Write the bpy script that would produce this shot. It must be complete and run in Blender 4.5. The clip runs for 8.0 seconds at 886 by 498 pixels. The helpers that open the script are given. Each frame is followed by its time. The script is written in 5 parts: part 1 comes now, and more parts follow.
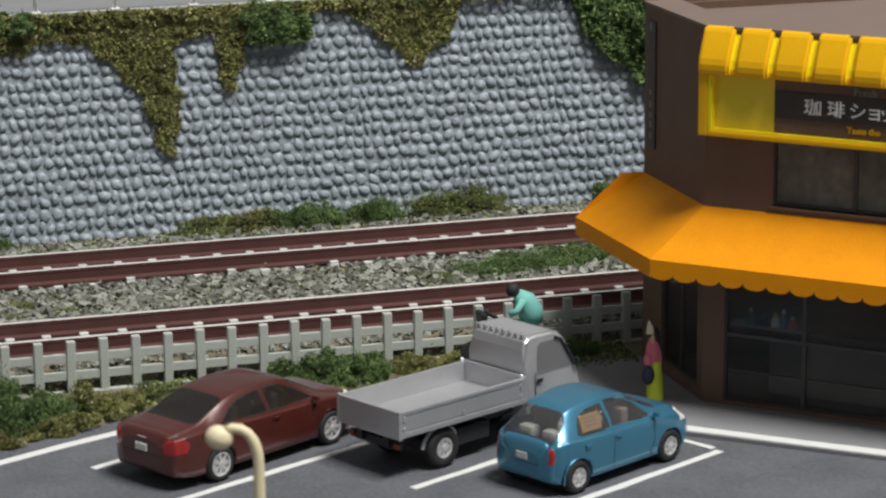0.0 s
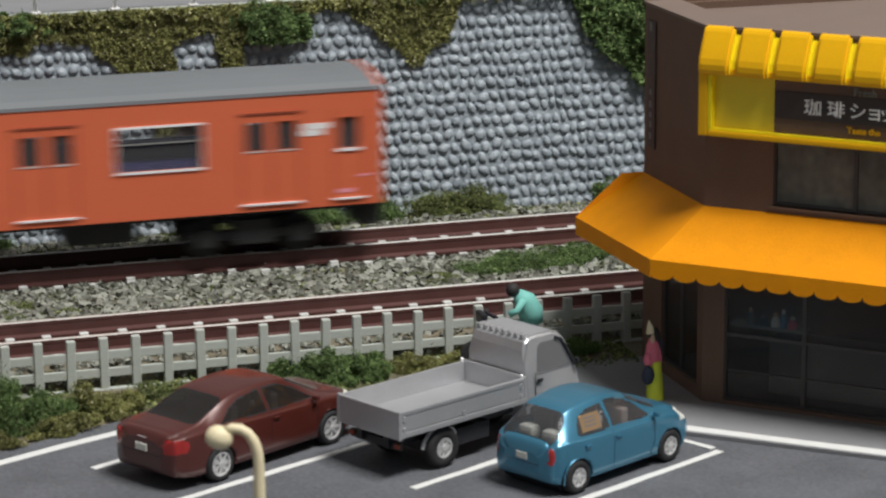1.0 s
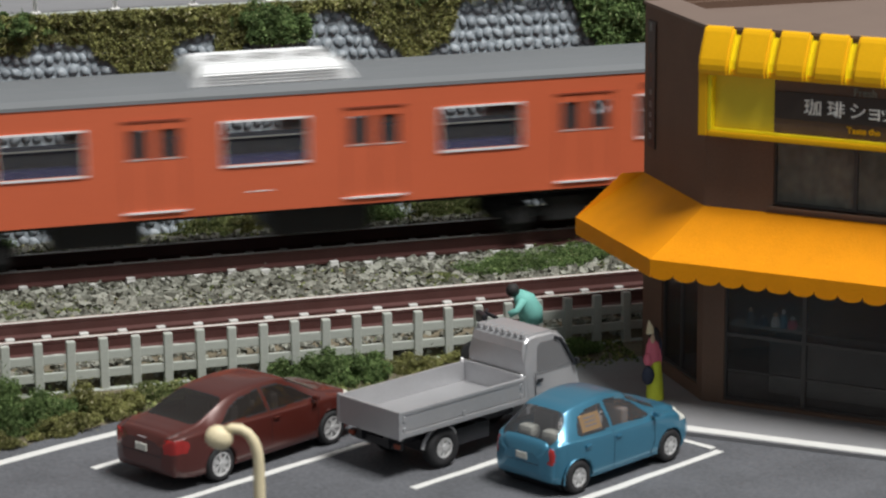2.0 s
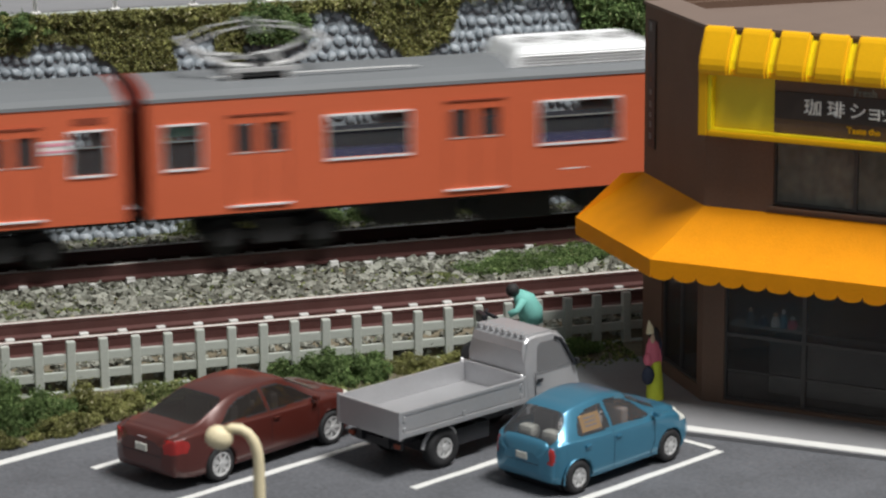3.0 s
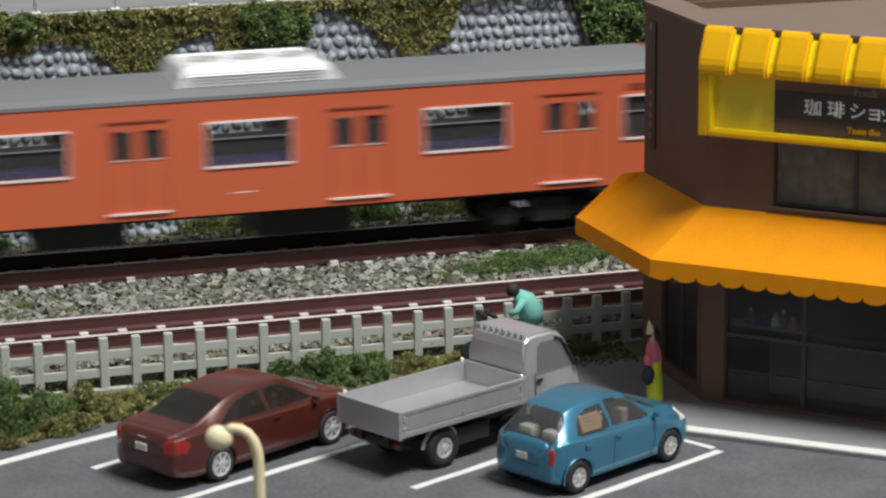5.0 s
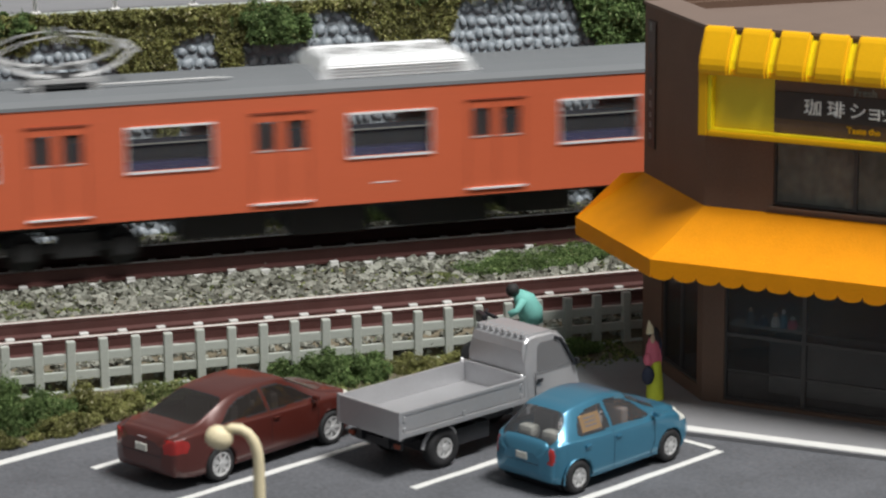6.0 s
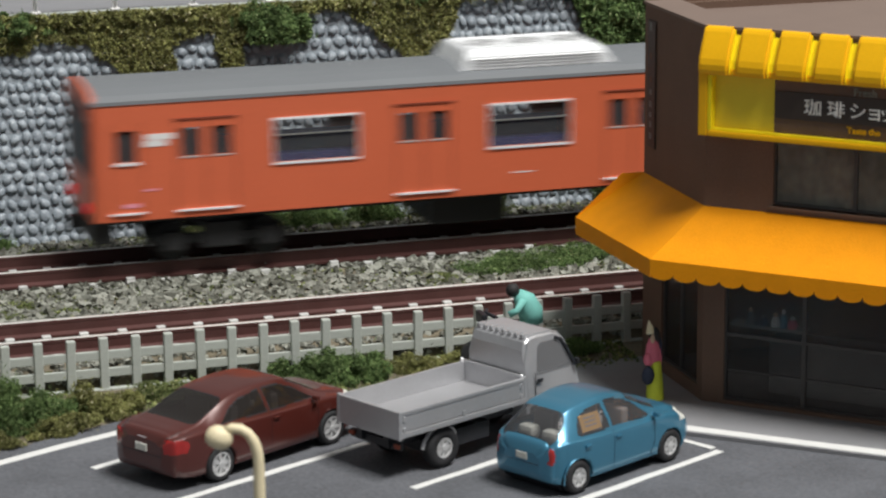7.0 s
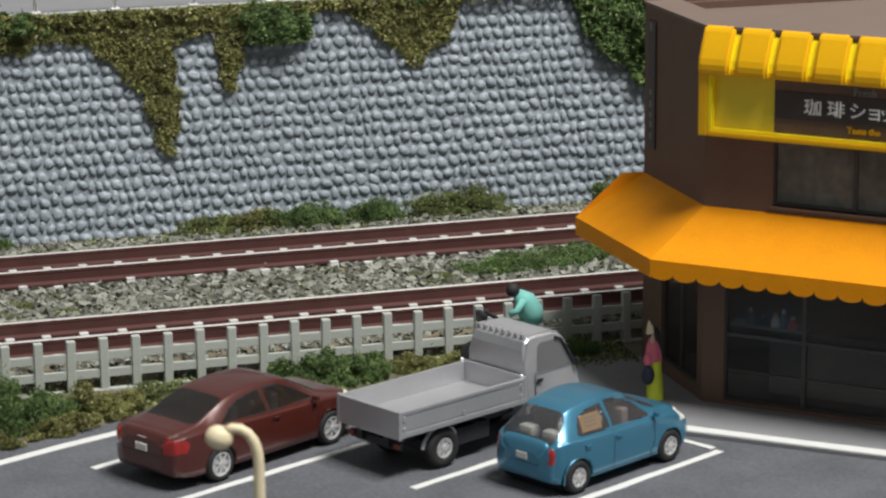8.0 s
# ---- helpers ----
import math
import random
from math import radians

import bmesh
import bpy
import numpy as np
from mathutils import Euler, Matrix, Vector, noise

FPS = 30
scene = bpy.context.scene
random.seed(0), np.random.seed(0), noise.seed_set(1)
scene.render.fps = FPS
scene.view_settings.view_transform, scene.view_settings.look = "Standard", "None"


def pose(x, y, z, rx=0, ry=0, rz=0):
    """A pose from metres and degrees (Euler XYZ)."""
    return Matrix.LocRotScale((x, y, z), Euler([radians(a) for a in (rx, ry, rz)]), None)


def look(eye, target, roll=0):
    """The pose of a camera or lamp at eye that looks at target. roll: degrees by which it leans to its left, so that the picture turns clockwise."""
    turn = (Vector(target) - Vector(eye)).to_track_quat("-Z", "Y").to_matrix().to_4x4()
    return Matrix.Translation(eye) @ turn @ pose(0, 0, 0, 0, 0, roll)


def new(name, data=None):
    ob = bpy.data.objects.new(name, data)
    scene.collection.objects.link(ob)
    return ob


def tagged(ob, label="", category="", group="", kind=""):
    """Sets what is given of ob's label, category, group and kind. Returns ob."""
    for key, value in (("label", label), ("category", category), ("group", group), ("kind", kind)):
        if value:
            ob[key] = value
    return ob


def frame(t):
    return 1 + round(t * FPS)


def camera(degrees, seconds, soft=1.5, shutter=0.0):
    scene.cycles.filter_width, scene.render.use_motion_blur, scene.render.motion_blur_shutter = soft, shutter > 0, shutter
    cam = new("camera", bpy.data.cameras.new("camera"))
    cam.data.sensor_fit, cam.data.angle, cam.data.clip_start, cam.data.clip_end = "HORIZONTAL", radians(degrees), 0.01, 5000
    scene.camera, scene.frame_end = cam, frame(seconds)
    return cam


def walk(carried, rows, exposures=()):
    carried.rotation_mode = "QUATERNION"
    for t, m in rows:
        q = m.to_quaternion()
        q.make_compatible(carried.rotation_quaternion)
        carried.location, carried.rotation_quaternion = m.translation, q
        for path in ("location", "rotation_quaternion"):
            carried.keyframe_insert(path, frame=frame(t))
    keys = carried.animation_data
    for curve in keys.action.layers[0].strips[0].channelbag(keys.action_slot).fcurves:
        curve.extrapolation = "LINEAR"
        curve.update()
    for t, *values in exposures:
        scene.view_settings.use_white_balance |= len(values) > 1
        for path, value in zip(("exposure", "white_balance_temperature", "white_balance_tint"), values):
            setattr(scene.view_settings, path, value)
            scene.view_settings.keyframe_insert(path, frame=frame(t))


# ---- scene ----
# A model railway at 1:150. Lengths below are in metres of the full-size original; K brings them to the model's true size.
K = 1 / 150

EYE = Vector((-17.0, -58.0147, 14.5139))
AIM = Vector((0.28368, 0.92853, -0.23947))
cam = camera(18.187, 8.0, soft=2.2, shutter=0.42)
cam.data.dof.use_dof, cam.data.dof.focus_distance, cam.data.dof.aperture_fstop = True, 0.40, 115.0
VIEW = look(EYE * K, (EYE + AIM * 60) * K, -0.454)
walk(cam, [(0.0, VIEW), (8.0, VIEW)], exposures=[(0.0, -0.02), (1.6, -0.02), (3.4, 0.07), (8.0, 0.08)])

# ---- light: the room around the table, and one ceiling lamp over it ----
world = bpy.data.worlds.new("room_light")
scene.world = world
world.use_nodes = True
world.node_tree.nodes["Background"].inputs[0].default_value = (0.93, 0.98, 1.0, 1)
world.node_tree.nodes["Background"].inputs[1].default_value = 0.185
lamp = bpy.data.lights.new("ceiling_lamp", "AREA")
lamp.shape, lamp.size, lamp.size_y, lamp.energy, lamp.color = "RECTANGLE", 0.60, 0.30, 28.6, (1.0, 0.985, 0.955)
ceiling_lamp = new("ceiling_lamp", lamp)
ceiling_lamp.matrix_world = look((0.33, -0.58, 1.33), (0.0, -0.05, 0.0))

# ---- materials ----
def mat(name, color, rough=0.6, metal=0.0, vary=0.12, scale=3.0, fine=30.0, bump=0.15, tint=None, island=0.0, coat=0.0, glow=0.0, spec=0.5, obj=0.0):
    """A procedural surface. scale and fine: the two sizes of its variation, per original metre."""
    m = bpy.data.materials.new(name)
    m.use_nodes = True
    nt = m.node_tree
    b = nt.nodes["Principled BSDF"]
    co = nt.nodes.new("ShaderNodeTexCoord")
    mp = nt.nodes.new("ShaderNodeMapping")
    mp.inputs["Scale"].default_value = (150, 150, 150)
    nt.links.new(co.outputs["Object"], mp.inputs["Vector"])
    big, small = nt.nodes.new("ShaderNodeTexNoise"), nt.nodes.new("ShaderNodeTexNoise")
    for n, s in ((big, scale), (small, fine)):
        n.inputs["Scale"].default_value = s
        n.inputs["Detail"].default_value = 5
        nt.links.new(mp.outputs["Vector"], n.inputs["Vector"])
    add = nt.nodes.new("ShaderNodeMath")
    add.operation = "ADD"
    nt.links.new(big.outputs["Fac"], add.inputs[0])
    nt.links.new(small.outputs["Fac"], add.inputs[1])
    last = add
    if island or obj:
        extra = nt.nodes.new("ShaderNodeNewGeometry" if island else "ShaderNodeObjectInfo")
        mul = nt.nodes.new("ShaderNodeMath")
        mul.operation = "MULTIPLY_ADD"
        nt.links.new(extra.outputs["Random Per Island" if island else "Random"], mul.inputs[0])
        mul.inputs[1].default_value = island or obj
        nt.links.new(add.outputs[0], mul.inputs[2])
        shift = nt.nodes.new("ShaderNodeMath")
        shift.operation = "SUBTRACT"
        nt.links.new(mul.outputs[0], shift.inputs[0])
        shift.inputs[1].default_value = (island or obj) / 2
        last = shift
    ramp = nt.nodes.new("ShaderNodeMapRange")
    ramp.inputs["From Min"].default_value, ramp.inputs["From Max"].default_value = 0.6, 1.4
    nt.links.new(last.outputs[0], ramp.inputs["Value"])
    mix = nt.nodes.new("ShaderNodeMix")
    mix.data_type = "RGBA"
    lo = tint or tuple(c * (1 - vary) for c in color)
    hi = color if tint else tuple(min(1, c * (1 + vary)) for c in color)
    mix.inputs["A"].default_value, mix.inputs["B"].default_value = (*lo, 1), (*hi, 1)
    nt.links.new(ramp.outputs["Result"], mix.inputs["Factor"])
    nt.links.new(mix.outputs["Result"], b.inputs["Base Color"])
    b.inputs["Roughness"].default_value, b.inputs["Metallic"].default_value = rough, metal
    b.inputs["Specular IOR Level"].default_value = spec
    b.inputs["Coat Weight"].default_value = coat
    b.inputs["Coat Roughness"].default_value = 0.12
    if bump:
        bp = nt.nodes.new("ShaderNodeBump")
        bp.inputs["Strength"].default_value, bp.inputs["Distance"].default_value = bump, 0.04 * K
        nt.links.new(small.outputs["Fac"], bp.inputs["Height"])
        nt.links.new(bp.outputs["Normal"], b.inputs["Normal"])
    if glow:
        b.inputs["Emission Color"].default_value, b.inputs["Emission Strength"].default_value = (*color, 1), glow
    return m


def glass(name, color, rough=0.05, alpha=0.35):
    m = bpy.data.materials.new(name)
    m.use_nodes = True
    b = m.node_tree.nodes["Principled BSDF"]
    b.inputs["Base Color"].default_value = (*color, 1)
    b.inputs["Roughness"].default_value, b.inputs["Alpha"].default_value = rough, alpha
    return m


ASPHALT = mat("asphalt", (0.105, 0.109, 0.121), 0.85, vary=0.36, scale=0.7, fine=13, bump=0.6)
PAVING = mat("pavement_grey", (0.235, 0.235, 0.245), 0.85, vary=0.10, scale=1.0, fine=25, bump=0.25)
WHITE_LINE = mat("white_line_paint", (0.70, 0.70, 0.68), 0.7, vary=0.06, scale=4, fine=25)
EARTH = mat("earth", (0.17, 0.145, 0.10), 0.95, vary=0.3, scale=1.2, fine=14, bump=0.6)
ROCK = mat("ballast_grey", (0.315, 0.320, 0.275), 0.85, scale=0.5, fine=12, bump=0.3, tint=(0.095, 0.095, 0.075), island=1.1)
WALL_STONE = mat("wall_stone", (0.36, 0.405, 0.44), 0.40, scale=0.9, fine=11, bump=0.75, tint=(0.225, 0.26, 0.295), obj=0.45)
WALL_STONE_FAR = mat("wall_stone_joined", (0.36, 0.405, 0.44), 0.40, scale=0.9, fine=11, bump=0.75, tint=(0.225, 0.26, 0.295), island=0.45)
MORTAR = mat("wall_mortar", (0.255, 0.29, 0.32), 0.5, vary=0.22, scale=0.9, fine=9, bump=0.9)
RAIL_SIDE = mat("rail_brown", (0.085, 0.032, 0.028), 0.55, vary=0.18, scale=1.5, fine=20)
RAIL_TOP = mat("rail_polished", (0.74, 0.71, 0.67), 0.36, 0.6, vary=0.1, scale=2, fine=30, bump=0.05)
SLEEPER = mat("sleeper_concrete", (0.60, 0.60, 0.58), 0.8, vary=0.12, obj=0.5)
FENCE_GREY = mat("fence_concrete", (0.44, 0.465, 0.425), 0.8, vary=0.10, scale=1.5, fine=18)
def foliage(name, stops):
    """Dyed flock: each crumb takes its own colour out of a few, with broad lighter and darker drifts. stops: (position, colour)."""
    m = bpy.data.materials.new(name)
    m.use_nodes = True
    nt = m.node_tree
    b = nt.nodes["Principled BSDF"]
    geo, ramp = nt.nodes.new("ShaderNodeNewGeometry"), nt.nodes.new("ShaderNodeValToRGB")
    nt.links.new(geo.outputs["Random Per Island"], ramp.inputs["Fac"])
    while len(ramp.color_ramp.elements) < len(stops):
        ramp.color_ramp.elements.new(1.0)
    for e, (at, c) in zip(ramp.color_ramp.elements, stops):
        e.position, e.color = at, (*c, 1)
    co, drift, span, mix = nt.nodes.new("ShaderNodeTexCoord"), nt.nodes.new("ShaderNodeTexNoise"), nt.nodes.new("ShaderNodeMapRange"), nt.nodes.new("ShaderNodeMix")
    drift.inputs["Scale"].default_value, drift.inputs["Detail"].default_value = 330, 3
    nt.links.new(co.outputs["Object"], drift.inputs["Vector"])
    span.inputs["From Min"].default_value, span.inputs["From Max"].default_value = 0.32, 0.68
    span.inputs["To Min"].default_value, span.inputs["To Max"].default_value = 0.62, 1.25
    nt.links.new(drift.outputs["Fac"], span.inputs["Value"])
    mix.data_type, mix.blend_type = "RGBA", "MULTIPLY"
    mix.inputs["Factor"].default_value = 1.0
    nt.links.new(ramp.outputs["Color"], mix.inputs["A"])
    nt.links.new(span.outputs["Result"], mix.inputs["B"])
    nt.links.new(mix.outputs["Result"], b.inputs["Base Color"])
    b.inputs["Roughness"].default_value, b.inputs["Specular IOR Level"].default_value = 0.85, 0.25
    return m


GRASS_DARK = foliage("foliage_green", [(0.0, (0.055, 0.092, 0.034)), (0.35, (0.105, 0.170, 0.056)), (0.75, (0.165, 0.245, 0.082)), (0.97, (0.22, 0.30, 0.12)), (1.0, (0.40, 0.42, 0.22))])
GRASS_OLIVE = foliage("foliage_olive", [(0.0, (0.095, 0.088, 0.034)), (0.30, (0.165, 0.165, 0.056)), (0.70, (0.245, 0.255, 0.088)), (0.95, (0.34, 0.335, 0.13)), (1.0, (0.68, 0.62, 0.40))])
GRASS_MIX = foliage("foliage_mixed", [(0.0, (0.070, 0.090, 0.035)), (0.40, (0.140, 0.175, 0.062)), (0.75, (0.225, 0.26, 0.095)), (0.96, (0.31, 0.33, 0.13)), (1.0, (0.52, 0.48, 0.30))])
BROWN = mat("building_brown", (0.152, 0.096, 0.070), 0.65, vary=0.14, scale=1.2, fine=20, bump=0.15, spec=0.2)
ROOF_TAN = mat("roof_tan", (0.185, 0.133, 0.108), 0.75, vary=0.07, scale=1.0, fine=14)
AWNING = mat("awning_orange", (0.88, 0.315, 0.002), 0.6, vary=0.08, scale=2.2, fine=26, bump=0.3, spec=0.2)
SIGN_YELLOW = mat("sign_yellow", (0.84, 0.44, 0.003), 0.42, vary=0.06, scale=1.5, fine=18, bump=0.08, spec=0.3)
SIGN_OLIVE = mat("sign_mustard", (0.80, 0.60, 0.025), 0.5, vary=0.05)
# lighter copy of the sign yellow: light glowing through the plastic, as colour
SIGN_YELLOW_LIT = mat("sign_yellow_lit", (0.90, 0.70, 0.010), 0.4, vary=0.05, scale=1.5, fine=18, bump=0.05, spec=0.3)
SIGN_DARK = mat("sign_dark_brown", (0.045, 0.030, 0.024), 0.5)
SIGN_TEXT = mat("sign_lettering", (0.88, 0.86, 0.82), 0.6, vary=0.04)
SHOP_GLASS = glass("shop_glass", (0.075, 0.07, 0.068), 0.16, 0.30)
UPPER_GLASS = glass("upper_window_glass", (0.10, 0.10, 0.09), 0.15, 0.22)
SHOP_FRAME = mat("shop_frame", (0.055, 0.050, 0.048), 0.5)
SHOP_INSIDE = mat("shop_interior", (0.10, 0.09, 0.085), 0.8, vary=0.4, scale=2)
TRAIN_ORANGE = mat("train_orange", (0.655, 0.140, 0.062), 0.42, vary=0.055, scale=0.5, fine=12, bump=0.03)
# train orange darkened: the shade between carriages is put into the colour
TRAIN_ORANGE_SHADED = mat("train_orange_shaded", (0.34, 0.055, 0.030), 0.5, vary=0.10, scale=0.8, fine=12, bump=0.05)
TRAIN_ROOF = mat("train_roof_grey", (0.165, 0.175, 0.185), 0.6, vary=0.07, scale=0.6, fine=16, bump=0.1)
TRAIN_DARK = mat("underframe_black", (0.018, 0.018, 0.019), 0.6, vary=0.25)
TRAIN_LINE = mat("door_seam_brown", (0.27, 0.055, 0.026), 0.6)
SILVER = mat("silver_trim", (0.93, 0.92, 0.94), 0.25, 0.15, vary=0.04, bump=0.0)
AC_SILVER = mat("air_conditioner_silver", (0.90, 0.91, 0.92), 0.30, 0.1, vary=0.05)
TRAIN_GLASS = glass("train_glass", (0.13, 0.13, 0.135), 0.05, 0.24)
SEAT_BLUE = mat("seat_navy", (0.035, 0.04, 0.19), 0.7, vary=0.2)
INSIDE_GREY = mat("train_inside", (0.18, 0.18, 0.18), 0.8)
STICKER_WHITE = mat("sticker_white", (0.80, 0.78, 0.77), 0.5, vary=0.03, bump=0)
STICKER_PINK = mat("sticker_pink", (0.80, 0.33, 0.42), 0.5, vary=0.03, bump=0)
TAIL_RED = mat("tail_light_red", (0.9, 0.02, 0.03), 0.3, vary=0.02, bump=0, glow=0.35)
BLACK_GLASS = mat("cab_black_glass", (0.012, 0.012, 0.014), 0.45, vary=0.1, bump=0, spec=0.2)
MAROON = mat("car_paint_maroon", (0.086, 0.017, 0.012), 0.34, 0.15, vary=0.10, scale=1, fine=40, bump=0.02, coat=0.9)
BLUE = mat("car_paint_blue", (0.060, 0.225, 0.345), 0.30, 0.45, vary=0.10, scale=1, fine=40, bump=0.02, coat=0.6)
TRUCK_SILVER = mat("truck_silver", (0.50, 0.50, 0.515), 0.36, 0.5, vary=0.09, scale=1.5, fine=30, bump=0.03)
CAR_GLASS = glass("car_glass", (0.024, 0.020, 0.018), 0.07, 0.80)
CAR_GLASS_CLEAR = glass("car_glass_clear", (0.11, 0.11, 0.115), 0.12, 0.42)
CAR_INSIDE = mat("car_interior", (0.34, 0.30, 0.28), 0.8)
TYRE = mat("tyre_black", (0.016, 0.016, 0.018), 0.75)
RIM = mat("rim_silver", (0.64, 0.64, 0.64), 0.35, 0.4, vary=0.08)
TRIM_BLACK = mat("black_trim", (0.015, 0.016, 0.020), 0.5)
LIGHT_RED = mat("car_tail_lamp", (0.33, 0.020, 0.018), 0.25, bump=0, coat=0.5)
PLATE = mat("plate_pale", (0.66, 0.66, 0.60), 0.6, bump=0)
TAPE_TAN = mat("window_card_tan", (0.62, 0.36, 0.13), 0.7, vary=0.1)
LAMP_CREAM = mat("lamp_cream", (0.78, 0.68, 0.45), 0.55, vary=0.05, scale=4)
SKIN = mat("figure_skin", (0.62, 0.42, 0.30), 0.7)
PINK = mat("figure_pink", (0.72, 0.17, 0.24), 0.7)
LIME = mat("figure_lime", (0.62, 0.70, 0.05), 0.7)
NAVY = mat("figure_navy", (0.020, 0.028, 0.055), 0.7)
TEAL = mat("figure_teal", (0.20, 0.54, 0.48), 0.7)
# mottled grey for the board added behind the upper panes, and small lettering
DULL_GREY = mat("dull_grey", (0.27, 0.265, 0.225), 0.8, vary=0.55, scale=1.1, fine=5)
GREEN_CARD = mat("notice_green", (0.25, 0.55, 0.42), 0.6)
HAIR = mat("figure_dark", (0.02, 0.018, 0.018), 0.7)


# ---- shapes ----
def place(x, y, z, rx=0, ry=0, rz=0):
    return pose(x * K, y * K, z * K, rx, ry, rz)


def empty(name, m, label, category, group="", kind=""):
    ob = new(name)
    ob.matrix_basis = m
    ob.empty_display_size = 0.002
    return tagged(ob, label, category, group, kind)


def data_of(name, bm, material, smooth=False):
    me = bpy.data.meshes.new(name)
    bm.transform(Matrix.Scale(K, 4))
    bm.normal_update()
    bm.to_mesh(me)
    bm.free()
    for m in (material if isinstance(material, (list, tuple)) else [material]):
        me.materials.append(m)
    if smooth:
        me.shade_smooth()
    return me


def part(name, bm, material, parent=None, label="", smooth=False, m=None):
    ob = new(name, bm if isinstance(bm, bpy.types.Mesh) else data_of(name, bm, material, smooth))
    if parent:
        ob.parent = parent
    if m is not None:
        ob.matrix_basis = m
    return tagged(ob, label)


def soup(name, verts, faces, material, smooth=False):
    me = bpy.data.meshes.new(name)
    me.from_pydata([tuple(v) for v in (np.asarray(verts, float) * K).tolist()], [], faces)
    for m in (material if isinstance(material, (list, tuple)) else [material]):
        me.materials.append(m)
    if smooth:
        me.shade_smooth()
    return me


def box(bm, x0, x1, y0, y1, z0, z1, bevel=0.0, m=None, slot=0):
    c = bmesh.ops.create_cube(bm, size=1.0, matrix=(m or Matrix()) @ Matrix.Translation(((x0 + x1) / 2, (y0 + y1) / 2, (z0 + z1) / 2)) @ Matrix.Diagonal((x1 - x0, y1 - y0, z1 - z0, 1)))
    faces = {f for v in c["verts"] for f in v.link_faces}
    for f in faces:
        f.material_index = slot
    if bevel:
        bmesh.ops.bevel(bm, geom=list({e for v in c["verts"] for e in v.link_edges}), offset=bevel, segments=2, affect="EDGES", profile=0.6)
    return bm


def boxes(*rows, bevel=0.0):
    bm = bmesh.new()
    for r in rows:
        box(bm, *r, bevel=bevel)
    return bm


def lathe(bm, profile, n=20, m=None, slot=0, close=True):
    """Turns (radius, height) pairs about z."""
    rings = []
    for r, h in profile:
        rings.append([bm.verts.new((m or Matrix()) @ Vector((r * math.cos(6.28319 * k / n), r * math.sin(6.28319 * k / n), h))) for k in range(n)])
    for a, b in zip(rings, rings[1:]):
        for k in range(n):
            bm.faces.new((a[k], a[(k + 1) % n], b[(k + 1) % n], b[k])).material_index = slot
    if close:
        bm.faces.new(rings[0][::-1]).material_index = slot
        bm.faces.new(rings[-1]).material_index = slot
    return bm


def tube(bm, path, r, n=10, slot=0):
    rings = []
    for i, p in enumerate(path):
        p = Vector(p)
        a, b = Vector(path[max(i - 1, 0)]), Vector(path[min(i + 1, len(path) - 1)])
        t = (b - a).normalized()
        u = t.orthogonal().normalized() if not rings else (u0 - t * u0.dot(t)).normalized()
        u0, w = u, t.cross(u)
        rr = r[i] if isinstance(r, (list, tuple)) else r
        rings.append([bm.verts.new(p + rr * (math.cos(6.28319 * k / n) * u + math.sin(6.28319 * k / n) * w)) for k in range(n)])
    for a, b in zip(rings, rings[1:]):
        for k in range(n):
            bm.faces.new((a[k], a[(k + 1) % n], b[(k + 1) % n], b[k])).material_index = slot
    bm.faces.new(rings[0][::-1]).material_index = slot
    bm.faces.new(rings[-1]).material_index = slot
    return bm


def prism(bm, outline, z0, z1, slot=0):
    """A plan outline (counter-clockwise) raised from z0 to z1."""
    lo = [bm.verts.new((x, y, z0)) for x, y in outline]
    hi = [bm.verts.new((x, y, z1)) for x, y in outline]
    n = len(lo)
    bm.faces.new(hi).material_index = slot
    bm.faces.new(lo[::-1]).material_index = slot
    for k in range(n):
        bm.faces.new((lo[k], lo[(k + 1) % n], hi[(k + 1) % n], hi[k])).material_index = slot
    return bm


OCTA_V = np.array([(1, 0, 0), (-1, 0, 0), (0, 1, 0), (0, -1, 0), (0, 0, 1), (0, 0, -1)], float)
OCTA_F = [(0, 2, 4), (2, 1, 4), (1, 3, 4), (3, 0, 4), (2, 0, 5), (1, 2, 5), (3, 1, 5), (0, 3, 5)]
CUBE_V = np.array([(x, y, z) for x in (-1, 1) for y in (-1, 1) for z in (-1, 1)], float)
CUBE_F = [(0, 1, 3, 2), (4, 6, 7, 5), (0, 4, 5, 1), (2, 3, 7, 6), (0, 2, 6, 4), (1, 5, 7, 3)]


def scatter(centres, sizes, rng, kind="octa", squash=(1, 1, 1)):
    """Crumbs of uneven shape at the given places: vertices and faces."""
    base, fs = (OCTA_V, OCTA_F) if kind == "octa" else (CUBE_V * 0.62, CUBE_F)
    n, k = len(centres), len(base)
    v = base[None] * (1 + 0.35 * rng.standard_normal((n, k, 1))) + 0.18 * rng.standard_normal((n, k, 3))
    q = rng.standard_normal((n, 4))
    q /= np.linalg.norm(q, axis=1, keepdims=True)
    w, x, y, z = q.T
    r = np.stack([1 - 2 * (y * y + z * z), 2 * (x * y - z * w), 2 * (x * z + y * w), 2 * (x * y + z * w), 1 - 2 * (x * x + z * z), 2 * (y * z - x * w),
                  2 * (x * z - y * w), 2 * (y * z + x * w), 1 - 2 * (x * x + y * y)], 1).reshape(n, 3, 3)
    v = np.einsum("nij,nkj->nki", r, v) * np.asarray(squash) * np.asarray(sizes)[:, None, None] + np.asarray(centres)[:, None]
    faces = [tuple(i * k + a for a in f) for i in range(n) for f in fs]
    return v.reshape(-1, 3), faces


